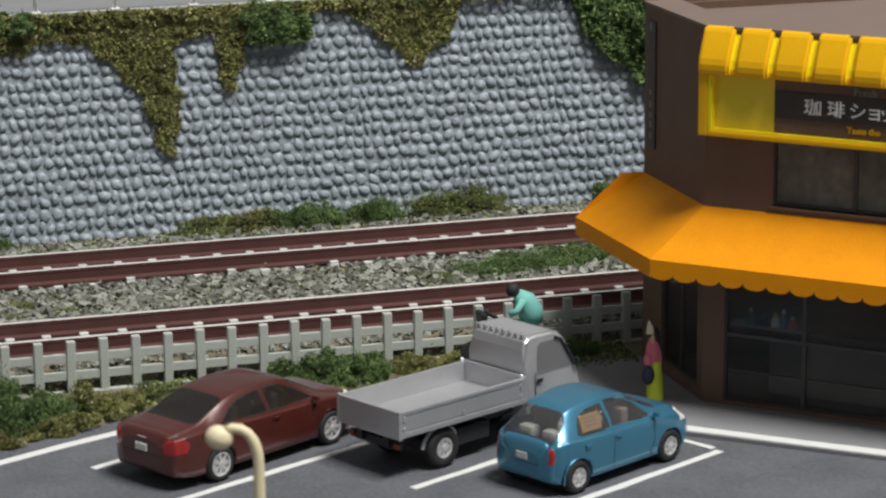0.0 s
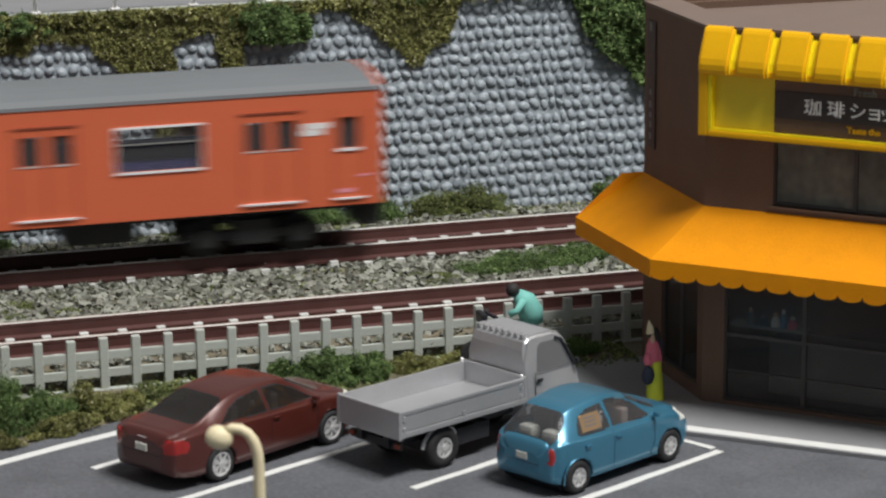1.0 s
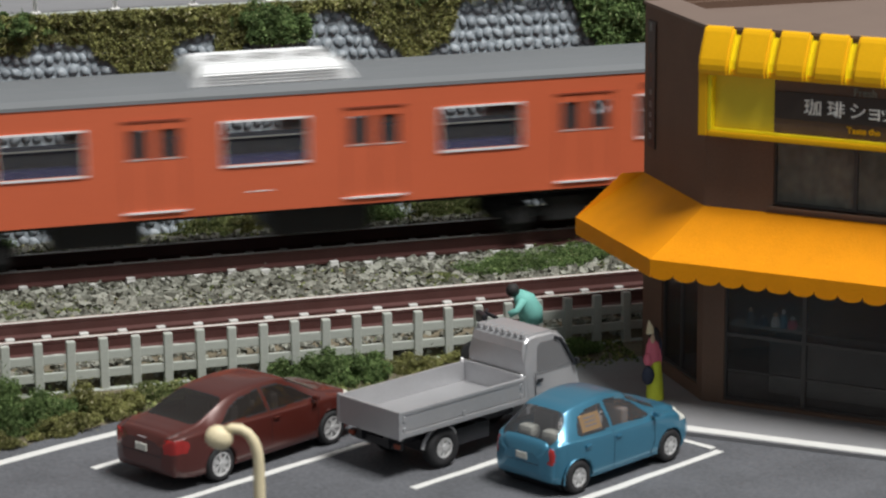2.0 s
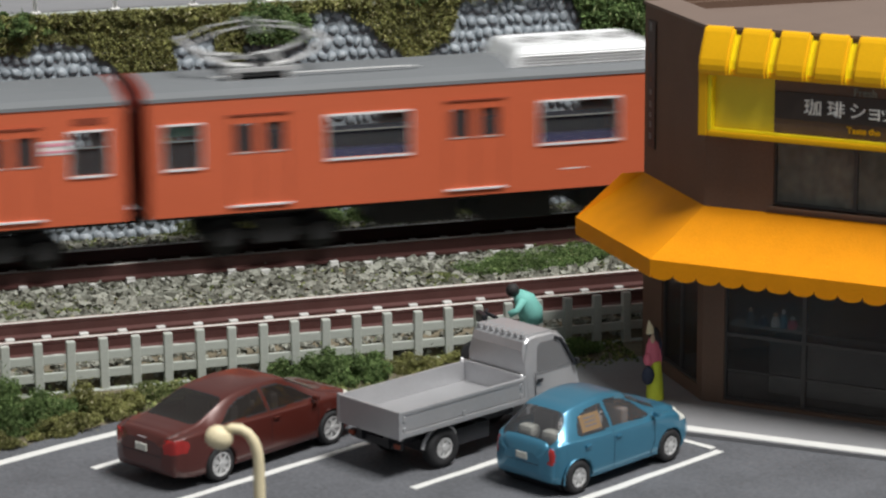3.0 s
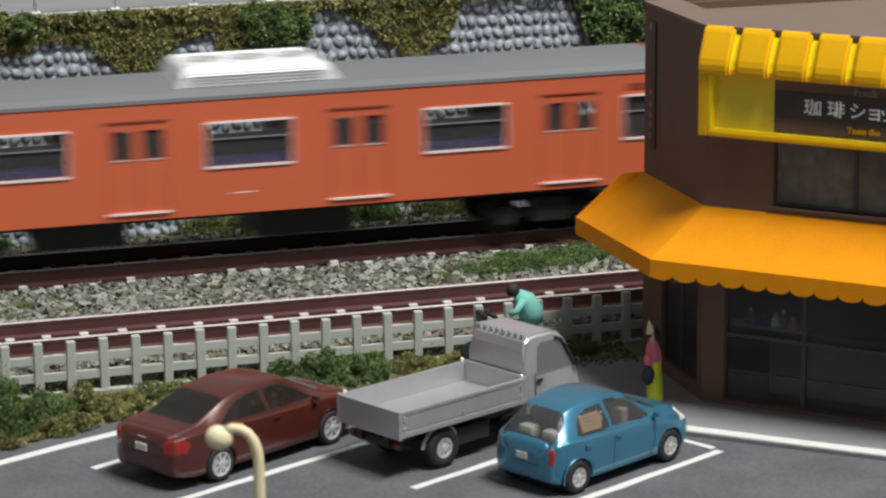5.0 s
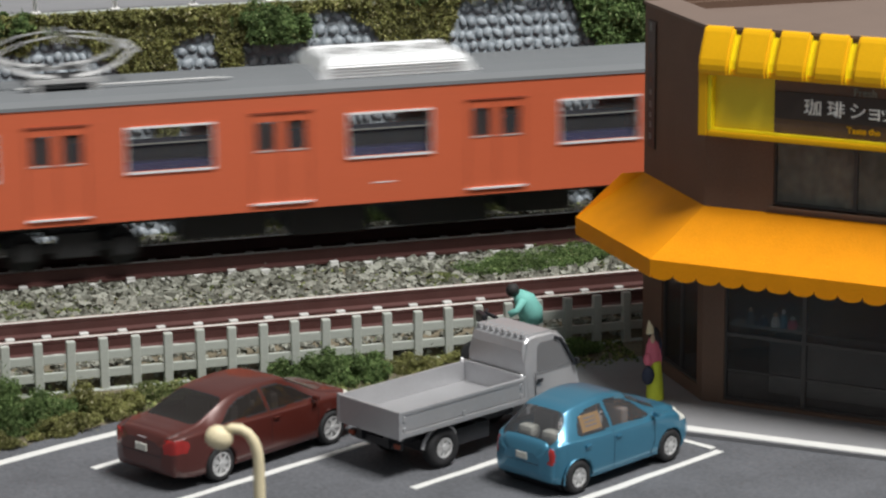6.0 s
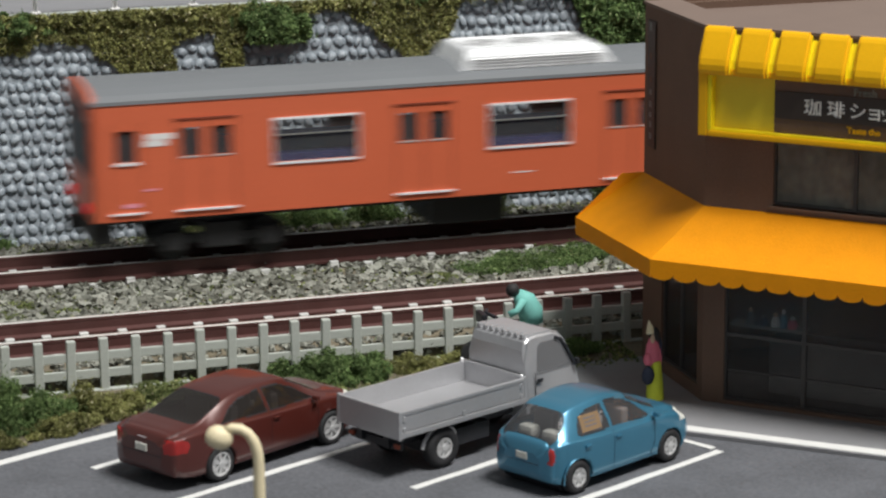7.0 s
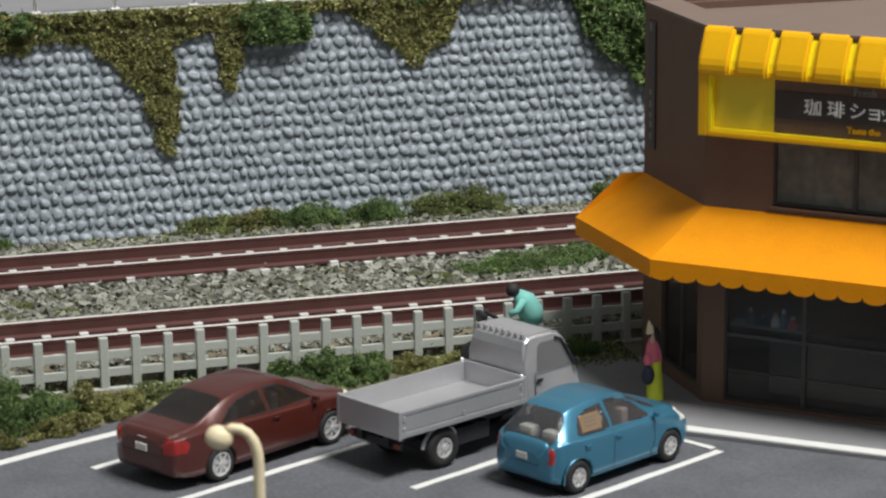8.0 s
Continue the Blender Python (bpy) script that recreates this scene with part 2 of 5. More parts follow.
def leaves(centres, sizes, rng):
    """Small folded leaf pairs at the given places."""
    n = len(centres)
    base = np.array([(-1.35, 0, 0), (0, -0.26, 0.2), (0.2, 0.0, -0.1), (0, 0.26, 0.2), (1.35, 0, 0)], float)
    q = rng.standard_normal((n, 4))
    q /= np.linalg.norm(q, axis=1, keepdims=True)
    w, x, y, z = q.T
    r = np.stack([1 - 2 * (y * y + z * z), 2 * (x * y - z * w), 2 * (x * z + y * w), 2 * (x * y + z * w), 1 - 2 * (x * x + z * z), 2 * (y * z - x * w),
                  2 * (x * z - y * w), 2 * (y * z + x * w), 1 - 2 * (x * x + y * y)], 1).reshape(n, 3, 3)
    v = np.einsum("nij,kj->nki", r, base) * np.asarray(sizes)[:, None, None] + np.asarray(centres)[:, None]
    faces = [f for i in range(n) for f in ((5 * i, 5 * i + 1, 5 * i + 2), (5 * i + 1, 5 * i + 4, 5 * i + 2), (5 * i, 5 * i + 2, 5 * i + 3), (5 * i + 2, 5 * i + 4, 5 * i + 3))]
    return v.reshape(-1, 3), faces


# ---- ground, tracks, wall ----
Z0 = -1.02          # the car park
FAR = 210.0         # half length of the layout
rng = np.random.default_rng(7)


def strip(profile, x0, x1, n=1):
    """A sheet along x over a (y, z) profile."""
    bm = bmesh.new()
    rows = [[bm.verts.new((x0 + (x1 - x0) * k / n, y, z)) for y, z in profile] for k in range(n + 1)]
    for a, b in zip(rows, rows[1:]):
        for i in range(len(profile) - 1):
            bm.faces.new((a[i], b[i], b[i + 1], a[i + 1]))
    return bm


tagged(part("ground", strip([(-75, Z0 - 0.06), (-8.6, Z0 - 0.06), (-7.9, -0.92), (-7.0, -0.84), (-6.72, -0.50), (-6.5, -0.44), (-4.5, -0.44), (-3.9, -0.46), (-2.8, -0.52), (-1.7, -0.46), (-1.2, -0.44), (1.3, -0.44),
                             (2.0, -0.47), (4.4, -0.62)], -FAR, FAR, 60), EARTH), "brown earth and board under the model railway layout", "ground", kind="structure")

# ballast crumbs
def ballast(name, y0, y1, z_of, count, x0, x1, lo, hi, label):
    c = np.stack([rng.uniform(x0, x1, count), rng.uniform(y0, y1, count), np.zeros(count)], 1)
    c[:, 2] = [z_of(y) for y in c[:, 1]] + rng.uniform(-0.02, 0.05, count)
    v, f = scatter(c, rng.uniform(lo, hi, count) ** 1.0, rng, "cube", (1, 1, 0.75))
    ob = new(name, soup(name, v, f, ROCK))
    return tagged(ob, label, "ballast", kind="stuff")


flat = lambda y: float(np.interp(y, [-7.1, -6.72, -6.4, -4.4, -2.8, -1.2, 1.3, 2.0, 4.0], [-0.84, -0.5, -0.42, -0.42, -0.5, -0.42, -0.42, -0.46, -0.58]))
ballast("ballast_between_tracks", -4.9, -0.72, flat, 7600, -12.0, 9.0, 0.045, 0.12, "loose grey crushed-stone ballast between the two tracks")
ballast("ballast_near_wall", 0.55, 3.7, flat, 3900, -11.5, 9.0, 0.045, 0.115, "grey crushed-stone ballast at the foot of the stone wall")
ballast("ballast_near_fence", -7.0, -6.2, flat, 1100, -12.5, 6.0, 0.045, 0.10, "grey ballast shoulder beside the concrete fence")
ballast("ballast_in_far_track", -0.7, 0.65, lambda y: -0.46, 1300, -11.5, 9.0, 0.04, 0.075, "fine grey ballast between the far rails")
ballast("ballast_in_near_track", -6.2, -4.85, lambda y: -0.46, 1300, -12.0, 9.0, 0.04, 0.075, "fine grey ballast between the near rails")


def rail_bm():
    """A rail along x with foot, web and head, painted sides and bare top."""
    out = [(-0.17, -0.34), (0.17, -0.34), (0.17, -0.29), (0.045, -0.25), (0.045, -0.10), (0.055, -0.07), (0.055, -0.016), (0.030, 0.0), (-0.030, 0.0), (-0.055, -0.016), (-0.055, -0.07), (-0.045, -0.10), (-0.045, -0.25), (-0.17, -0.29)]
    bm = bmesh.new()
    a = [bm.verts.new((-FAR, y, z)) for y, z in out]
    b = [bm.verts.new((FAR, y, z)) for y, z in out]
    n = len(out)
    for k in range(n):
        f = bm.faces.new((a[k], a[(k + 1) % n], b[(k + 1) % n], b[k]))
        f.material_index = 1 if k in (7, 8) else 0
    bm.faces.new(a[::-1])
    bm.faces.new(b)
    bmesh.ops.recalc_face_normals(bm, faces=bm.faces)
    return bm


RAIL = data_of("rail", rail_bm(), [RAIL_SIDE, RAIL_TOP])
SLEEPER_ME = data_of("sleeper", boxes((-0.10, 0.10, -1.02, 1.02, -0.52, -0.335), bevel=0.015), SLEEPER)
CLIP_ME = data_of("rail_clip", boxes((-0.09, 0.09, -0.07, 0.07, 0, 0.06), bevel=0.012), SLEEPER)


def track(y, first, label):
    t = empty("railway_track", place(0, y, 0), label, "railway track", "railway tracks", "structure")
    for s in (-0.72, 0.72):
        part("rail", RAIL, None, t, "brown rail with a polished top", m=place(0, s, 0))
    k = 0
    x = first
    while x < 9.5:
        part("sleeper", SLEEPER_ME, None, t, m=place(x + 0.03 * math.sin(k * 7.3), 0, 0.01 * math.sin(k * 3.1)))
        for s in (-0.93, -0.51, 0.51):
            if s < -0.8 and k % 3 != 1:
                continue
            part("rail_clip", CLIP_ME, None, t, m=place(x + 0.03 * math.sin(k * 7.3), s, -0.335))
        x += 0.755
        k += 1
    v, f = [], []
    for k in range(520):
        for side in (-1, 1):
            xx = (first - 0.755 * (k + 1)) if side < 0 else x + 0.755 * k
            if abs(xx) < FAR:
                i = len(v)
                v += [(xx + a * 0.1, b * 1.02, -0.43 + c * 0.095) for a, b, c in CUBE_V]
                f += [tuple(i + q for q in face) for face in CUBE_F]
    far = new("far_sleepers", soup("far_sleepers", v, f, SLEEPER))
    far.parent = t
    tagged(far, kind="stuff")
    return t


track(0.0, -11.9, "far railway track with brown rails and pale sleepers")
track(-5.51, -12.06, "near railway track with brown rails and pale sleepers")

# retaining wall: a leaning slab with rounded stones
LEAN, WALL_TOP, WALL_Y, WALL_Z = 0.20, 4.42, 3.9, -0.62


def wall_y(z):
    return WALL_Y + LEAN * (z - WALL_Z)


bm = bmesh.new()
prof = [(wall_y(-1.1), -1.1), (wall_y(WALL_TOP), WALL_TOP), (wall_y(WALL_TOP) + 0.5, WALL_TOP), (wall_y(-1.1) + 1.4, -1.1)]
a = [bm.verts.new((-FAR, y, z)) for y, z in prof]
b = [bm.verts.new((FAR, y, z)) for y, z in prof]
for k in range(4):
    bm.faces.new((a[k], b[k], b[(k + 1) % 4], a[(k + 1) % 4]))
bm.faces.new(a)
bm.faces.new(b[::-1])
bmesh.ops.recalc_face_normals(bm, faces=bm.faces)
stone_wall = tagged(part("retaining_wall", bm, MORTAR), "grey retaining wall of rounded cobbles behind the tracks", "retaining wall", kind="structure")


def stone_shape(r):
    """An egg-shaped cobble facing -y, steep at its lower edge: vertices and faces."""
    n = 10
    w = 0.5 + 0.05 * r.standard_normal(n)
    v, f = [], []
    lean = r.uniform(-0.35, 0.30)
    for s, d in ((1.0, -0.25), (0.97, 0.16), (0.84, 0.40), (0.58, 0.60), (0.28, 0.70)):
        for k in range(n):
            ang = 6.28319 * k / n
            z = s * w[k] * math.sin(ang) - 0.10 * d
            v.append((s * w[k] * math.cos(ang) + lean * z, -d, z))
    v.append((0, -0.73, -0.10))
    for ring in range(4):
        for k in range(n):
            p, q = ring * n + k, ring * n + (k + 1) % n
            f.append((p, q, q + n, p + n))
    for k in range(n):
        f.append((4 * n + k, 4 * n + (k + 1) % n, 5 * n))
    return np.array(v), f


shapes = [stone_shape(rng) for _ in range(18)]
STONES = [soup("cobble", v * (0.245, 0.13, 0.280), f, WALL_STONE, True) for v, f in shapes]
ROW, COL = 0.292, 0.252
tilt = math.degrees(math.atan(LEAN))
rest_v, rest_f = [], []
rows = int((WALL_TOP - WALL_Z) / ROW)
for i in range(rows):
    x = -11.9 + rng.uniform(0, COL)
    while x < 10.3:
        sx = float(np.clip(rng.normal(0.92, 0.16), 0.6, 1.3))
        x += COL * 0.5 * sx
        z = WALL_Z + 0.12 + i * ROW + rng.uniform(-0.045, 0.045)
        sz, sy, turn = rng.uniform(0.80, 1.06), rng.uniform(0.65, 1.0), rng.uniform(-34, 24)
        pick = int(rng.integers(18))
        if -3.7 < x < 0.55:
            part("cobble", STONES[pick], None, stone_wall, m=place(x, wall_y(z) - 0.005, z, -tilt) @ pose(0, 0, 0, 0, turn, 0) @ Matrix.Diagonal((sx, sy, sz, 1)))
        else:
            v, f = shapes[pick]
            c, s = math.cos(radians(turn)), math.sin(radians(turn))
            p = v * (0.245 * sx, 0.13 * sy, 0.280 * sz)
            p = np.stack([p[:, 0] * c + p[:, 2] * s, p[:, 1], -p[:, 0] * s + p[:, 2] * c], 1)
            o = len(rest_v)
            rest_v += [(x + q[0], wall_y(z) - 0.005 + q[1] + LEAN * q[2], z + q[2] - LEAN * q[1]) for q in p]
            rest_f += [tuple(o + a for a in face) for face in f]
        x += COL * 0.5 * sx + 0.012
rest = new("far_cobbles", soup("far_cobbles", rest_v, rest_f, WALL_STONE_FAR, True))
rest.parent = stone_wall
tagged(rest, kind="stuff")

# upper terrace with its road
TY = wall_y(WALL_TOP)
tagged(part("upper_terrace", strip([(TY + 0.3, WALL_TOP - 0.05), (TY + 0.45, WALL_TOP + 0.02), (TY + 0.48, WALL_TOP + 0.02), (TY + 16, WALL_TOP + 0.02)], -FAR, FAR, 8), EARTH), "earth bank above the stone wall", "ground", kind="structure")
tagged(part("upper_road", boxes((-FAR, FAR, TY + 0.74, TY + 15.8, WALL_TOP - 0.2, WALL_TOP + 0.06)), PAVING), "grey concrete road above the stone wall", "road", kind="structure")
tagged(part("upper_kerb", boxes((-FAR, FAR, TY + 0.56, TY + 0.74, WALL_TOP - 0.2, WALL_TOP + 0.10), bevel=0.015), FENCE_GREY), "pale kerb along the upper road", "kerb", kind="structure")


def guard_fence():
    g = empty("guard_fence", place(0, TY + 0.62, WALL_TOP + 0.10), "white metal guard fence along the upper road", "guard fence")
    foot = data_of("post", lathe(boxes((-0.11, 0.11, -0.08, 0.08, 0, 0.045), bevel=0.012), [(0.058, 0.0), (0.052, 1.0)], 12), STICKER_WHITE, True)
    for k in range(-6, 8):
        part("post", foot, None, g, m=place(-5.55 + 1.86 * k, 0, 0))
    for z in (0.45, 0.72, 0.98):
        part("rail", tube(bmesh.new(), [(-17, 0, z), (8, 0, z)], 0.035, 8), STICKER_WHITE, g)
    return g


guard_fence()

# car park, pavement and painted lines
tagged(part("car_park", prism(bmesh.new(), [(-60, -60), (60, -60), (60, -7.95), (-1.5, -7.95), (-6.5, -8.25), (-8.4, -8.75), (-10.2, -9.6), (-12.5, -10.6), (-60, -34)], Z0 - 0.3, Z0), ASPHALT), "dark grey asphalt car park", "car park", kind="structure")
tagged(part("pavement", prism(bmesh.new(), [(0.1, -11.95), (1.46, -12.97), (4.23, -15.43), (16.0, -25.9), (30, -25.9), (30, -7.5), (0.1, -7.5)], Z0 - 0.2, Z0 + 0.08), PAVING), "grey concrete pavement round the coffee shop", "pavement", kind="structure")


def line_bm(points, w, h=0.012):
    bm = bmesh.new()
    n = len(points)
    left, right = [], []
    for i, p in enumerate(points):
        a, b = Vector(points[max(i - 1, 0)]), Vector(points[min(i + 1, n - 1)])
        d = (b - a).normalized()
        q = Vector((-d.y, d.x)) * w / 2
        wob = 1 + 0.10 * math.sin(i * 5.1)
        left.append(Vector(p) + q * wob)
        right.append(Vector(p) - q * wob)
    prism(bm, [tuple(p) for p in right] + [tuple(p) for p in reversed(left)], -0.05, h)
    return bm


def lerp_line(a, b, n=8):
    return [(a[0] + (b[0] - a[0]) * k / n, a[1] + (b[1] - a[1]) * k / n + 0.012 * math.sin(k * 2.7)) for k in range(n + 1)]


for name, pts, w in (("parking_line", lerp_line((-9.29, -11.37), (-4.9, -9.05)), 0.165), ("parking_line", lerp_line((-8.9, -13.92), (-4.26, -11.5)), 0.165),
                     ("parking_line", lerp_line((-4.2, -14.21), (0.45, -11.75)), 0.165), ("parking_line", lerp_line((-3.2, -16.54), (1.66, -13.96)), 0.165),
                     ("parking_line", lerp_line((1.60, -13.78), (0.55, -11.9), 5), 0.15),
                     ("edge_line", [(-16, -13.6), (-13.2, -11.95), (-12, -11.2), (-10.82, -10.53), (-9.6, -9.92), (-8.41, -9.40), (-7.2, -9.0), (-6.0, -8.75)], 0.21)):
    tagged(part(name, line_bm(pts, w), WHITE_LINE, m=place(0, 0, Z0)), "white painted line on the asphalt", "road marking", "white lines of the car park", "structure")
tagged(part("pavement_edge", line_bm(lerp_line((1.08, -12.36), (16.1, -25.7), 14), 0.30, 0.012), WHITE_LINE, m=place(0, 0, Z0 + 0.08)), "white painted kerb edge along the pavement", "kerb", kind="structure")


def picket_fence():
    f = empty("concrete_fence", place(0, -7.1, 0), "low grey concrete fence beside the near track", "fence")
    post = data_of("post", boxes((-0.085, 0.085, -0.08, 0.08, -1.0, 0.17), bevel=0.02), FENCE_GREY)
    rail = data_of("fence_rail", boxes((-0.31, 0.31, -0.045, 0.045, -0.085, 0.085), bevel=0.012), FENCE_GREY)
    base = data_of("base_beam", boxes((-0.313, 0.313, -0.10, 0.07, -0.12, 0.075), bevel=0.02), FENCE_GREY)
    for k in range(-8, 30):
        x = -7.66 + 0.631 * k
        part("post", post, None, f, m=place(x, 0.006 * math.sin(k * 9.0), 0.01 * math.sin(k * 4.0), 0, 0.8 * math.sin(k * 2.3), 0))
        for z in (-0.17, -0.52):
            part("fence_rail", rail, None, f, m=place(x + 0.3155, 0, z))
        part("base_beam", base, None, f, m=place(x + 0.3155, 0, -0.90, 0, 0, 0.5 * math.sin(k * 5.0)))
    return f


picket_fence()


# ---- plants ----
def inside(poly, x, z):
    hit_ = False
    for (x0, z0), (x1, z1) in zip(poly, poly[1:] + poly[:1]):
        if (z0 > z) != (z1 > z) and x < x0 + (x1 - x0) * (z - z0) / (z1 - z0):
            hit_ = not hit_
    return hit_


def ivy(name, poly, density, material, label, thick=0.2, size=(0.035, 0.075)):
    size = (size[0] * 0.50, size[1] * 0.58)
    xs, zs = [p[0] for p in poly], [p[1] for p in poly]
    n = int(4.2 * density * (max(xs) - min(xs)) * (max(zs) - min(zs)))
    pts = []
    for x, z in zip(rng.uniform(min(xs), max(xs), n), rng.uniform(min(zs), max(zs), n)):
        if inside(poly, x + 0.05 * math.sin(z * 9) + rng.normal(0, 0.03), z + 0.04 * math.sin(x * 11) + rng.normal(0, 0.03)):
            bulge = thick * (0.6 + 0.4 * noise.noise(Vector((x * 1.7, z * 1.7, 3))) + 0.45 * noise.noise(Vector((x * 6.5, z * 6.5, 8))))
            pts.append((x, wall_y(z) - 0.06 - rng.uniform(0, 1) ** 0.6 * bulge, z))
    pts = np.array(pts)
    half = len(pts) // 4
    v1, f1 = scatter(pts[:half], rng.uniform(size[0], size[1], half), rng)
    v2, f2 = leaves(pts[half:], rng.uniform(size[0] * 1.5, size[1] * 1.7, len(pts) - half), rng)
    ob = new(name, soup(name, np.vstack([v1, v2]), f1 + [tuple(a + len(v1) for a in f) for f in f2], material))
    return tagged(ob, label, "ivy", "ivy on the stone wall", "stuff")


IVY_A = [(-9.08, 4.6), (-9.15, 3.81), (-7.8, 3.74), (-7.45, 4.01), (-6.35, 3.85), (-5.98, 3.51), (-5.61, 3.16), (-5.19, 2.63), (-4.97, 1.97), (-4.75, 1.24), (-4.55, 1.27), (-4.3, 2.31), (-4.38, 3.09), (-4.36, 3.74),
         (-3.82, 3.99), (-3.35, 3.97), (-3.32, 3.42), (-3.24, 2.64), (-3.01, 2.6), (-2.79, 3.26), (-2.72, 3.71), (-1.16, 4.05), (-0.99, 4.6)]
IVY_B = [(-1.06, 4.6), (-0.86, 4.36), (-0.31, 4.4), (0.42, 3.87), (0.88, 3.45), (1.47, 2.91), (1.66, 2.94), (1.72, 3.4), (2.29, 3.44), (2.56, 4.22), (2.93, 4.6)]
IVY_C = [(5.44, 4.6), (5.69, 3.72), (6.15, 3.02), (6.72, 2.65), (7.2, 2.15), (7.83, 1.56), (8.6, 1.9), (8.9, 4.6)]
ivy("hanging_ivy", IVY_A, 520, GRASS_OLIVE, "olive-green ivy hanging in tongues over the stone wall")
ivy("hanging_ivy", IVY_B, 520, GRASS_OLIVE, "olive-brown ivy hanging in a point over the stone wall")
ivy("hanging_ivy", IVY_C, 420, GRASS_DARK, "dark green ivy covering the end of the stone wall", 0.5, (0.05, 0.1))
ivy("wall_top_grass", [(-14, 4.62), (-14, 4.3), (-9, 4.25), (-1, 4.4), (9, 4.45), (9, 4.62)], 420, GRASS_OLIVE, "olive grass along the top of the wall", 0.35)


def bush(name, lumps, count, material, label, size=(0.03, 0.075), category="bush", group="", kind=""):
    """A shrub of crumbs and leaves over a few uneven lumps (x, y, z, rx, ry, rz); each lump is one clump of foliage."""
    count, size = int(count * 3.8), (size[0] * 0.42, size[1] * 0.50)
    w = np.array([l[3] * l[5] for l in lumps])
    bx, by, bz = lumps[0][:3]
    shrub = None if kind else empty(name, place(bx, by, bz), label, category, group)
    every, faces = [], []
    for (x, y, z, rx, ry, rz), n in zip(lumps, np.maximum(8, (count * w / w.sum()).astype(int))):
        pts = []
        tufts = []
        for _ in range(max(7, int(34 * rx * rz) + 6)):
            d = rng.standard_normal(3)
            d /= np.linalg.norm(d)
            d[2] = abs(d[2]) * 1.1 - 0.15
            tufts.append((d * rng.uniform(0.45, 0.92) * (1 + 0.45 * noise.noise(Vector(d * 2.6) + Vector((x * 3, y, 0)))), rng.uniform(0.20, 0.36)))
        for _ in range(n):
            t, r = tufts[int(rng.integers(len(tufts)))]
            d = rng.standard_normal(3)
            d *= rng.uniform(0.25, 1.0) ** 0.5 / np.linalg.norm(d)
            q = t + d * r * (1 + 0.5 * rng.standard_exponential() * (rng.uniform() < 0.10))
            if rng.uniform() < 0.12:
                q = q * rng.uniform(0.2, 0.8)
            pts.append((x - bx + q[0] * rx, y - by + q[1] * ry, z - bz + max(q[2], -0.12) * rz))
        pts = np.array(pts)
        half = int(len(pts) * 0.22)
        rng.shuffle(pts)
        v1, f1 = scatter(pts[:half], rng.uniform(size[0], size[1], half), rng)
        v2, f2 = leaves(pts[half:], rng.uniform(size[0] * 1.5, size[1] * 1.75, len(pts) - half), rng)
        v, f = np.vstack([v1, v2]), f1 + [tuple(a + len(v1) for a in q) for q in f2]
        if shrub:
            part("foliage_clump", soup("foliage_clump", v, f, material), None, shrub)
        else:
            faces += [tuple(a + sum(len(e) for e in every) for a in q) for q in f]
            every.append(v)
    if shrub:
        return shrub
    ob = new(name, soup(name, np.vstack(every), faces, material))
    ob.matrix_basis = place(bx, by, bz)
    return tagged(ob, label, category, group, kind)


bush("bush", [(-1.95, 4.7, 3.82, 0.85, 0.6, 0.9), (-2.5, 4.75, 4.05, 0.5, 0.5, 0.6), (-1.5, 4.75, 3.9, 0.5, 0.5, 0.7)], 5200, GRASS_DARK, "dense dark green bush on top of the stone wall", (0.035, 0.075))
bush("bush", [(-7.9, 4.9, 4.25, 0.65, 0.5, 0.45), (-8.6, 4.9, 4.1, 0.6, 0.5, 0.5)], 1900, GRASS_DARK, "small green bush on the wall top", (0.04, 0.085))
bush("bush", [(1.6, 5.0, 4.42, 0.7, 0.35, 0.3), (2.2, 5.0, 4.45, 0.4, 0.35, 0.25)], 900, GRASS_DARK, "low green shrub at the wall's edge", (0.04, 0.085))
bush("bush", [(6.3, 4.8, 3.9, 0.75, 0.6, 0.7), (7.2, 4.7, 3.3, 0.8, 0.7, 0.9), (5.8, 4.95, 4.4, 0.6, 0.5, 0.4)], 2600, GRASS_DARK, "large dark green bush over the wall beside the shop", (0.05, 0.1))
bush("bush", [(4.6, 5.1, 4.45, 0.6, 0.3, 0.2), (3.6, 5.1, 4.5, 0.5, 0.3, 0.2)], 600, GRASS_OLIVE, "olive shrub on the wall top", (0.04, 0.08))
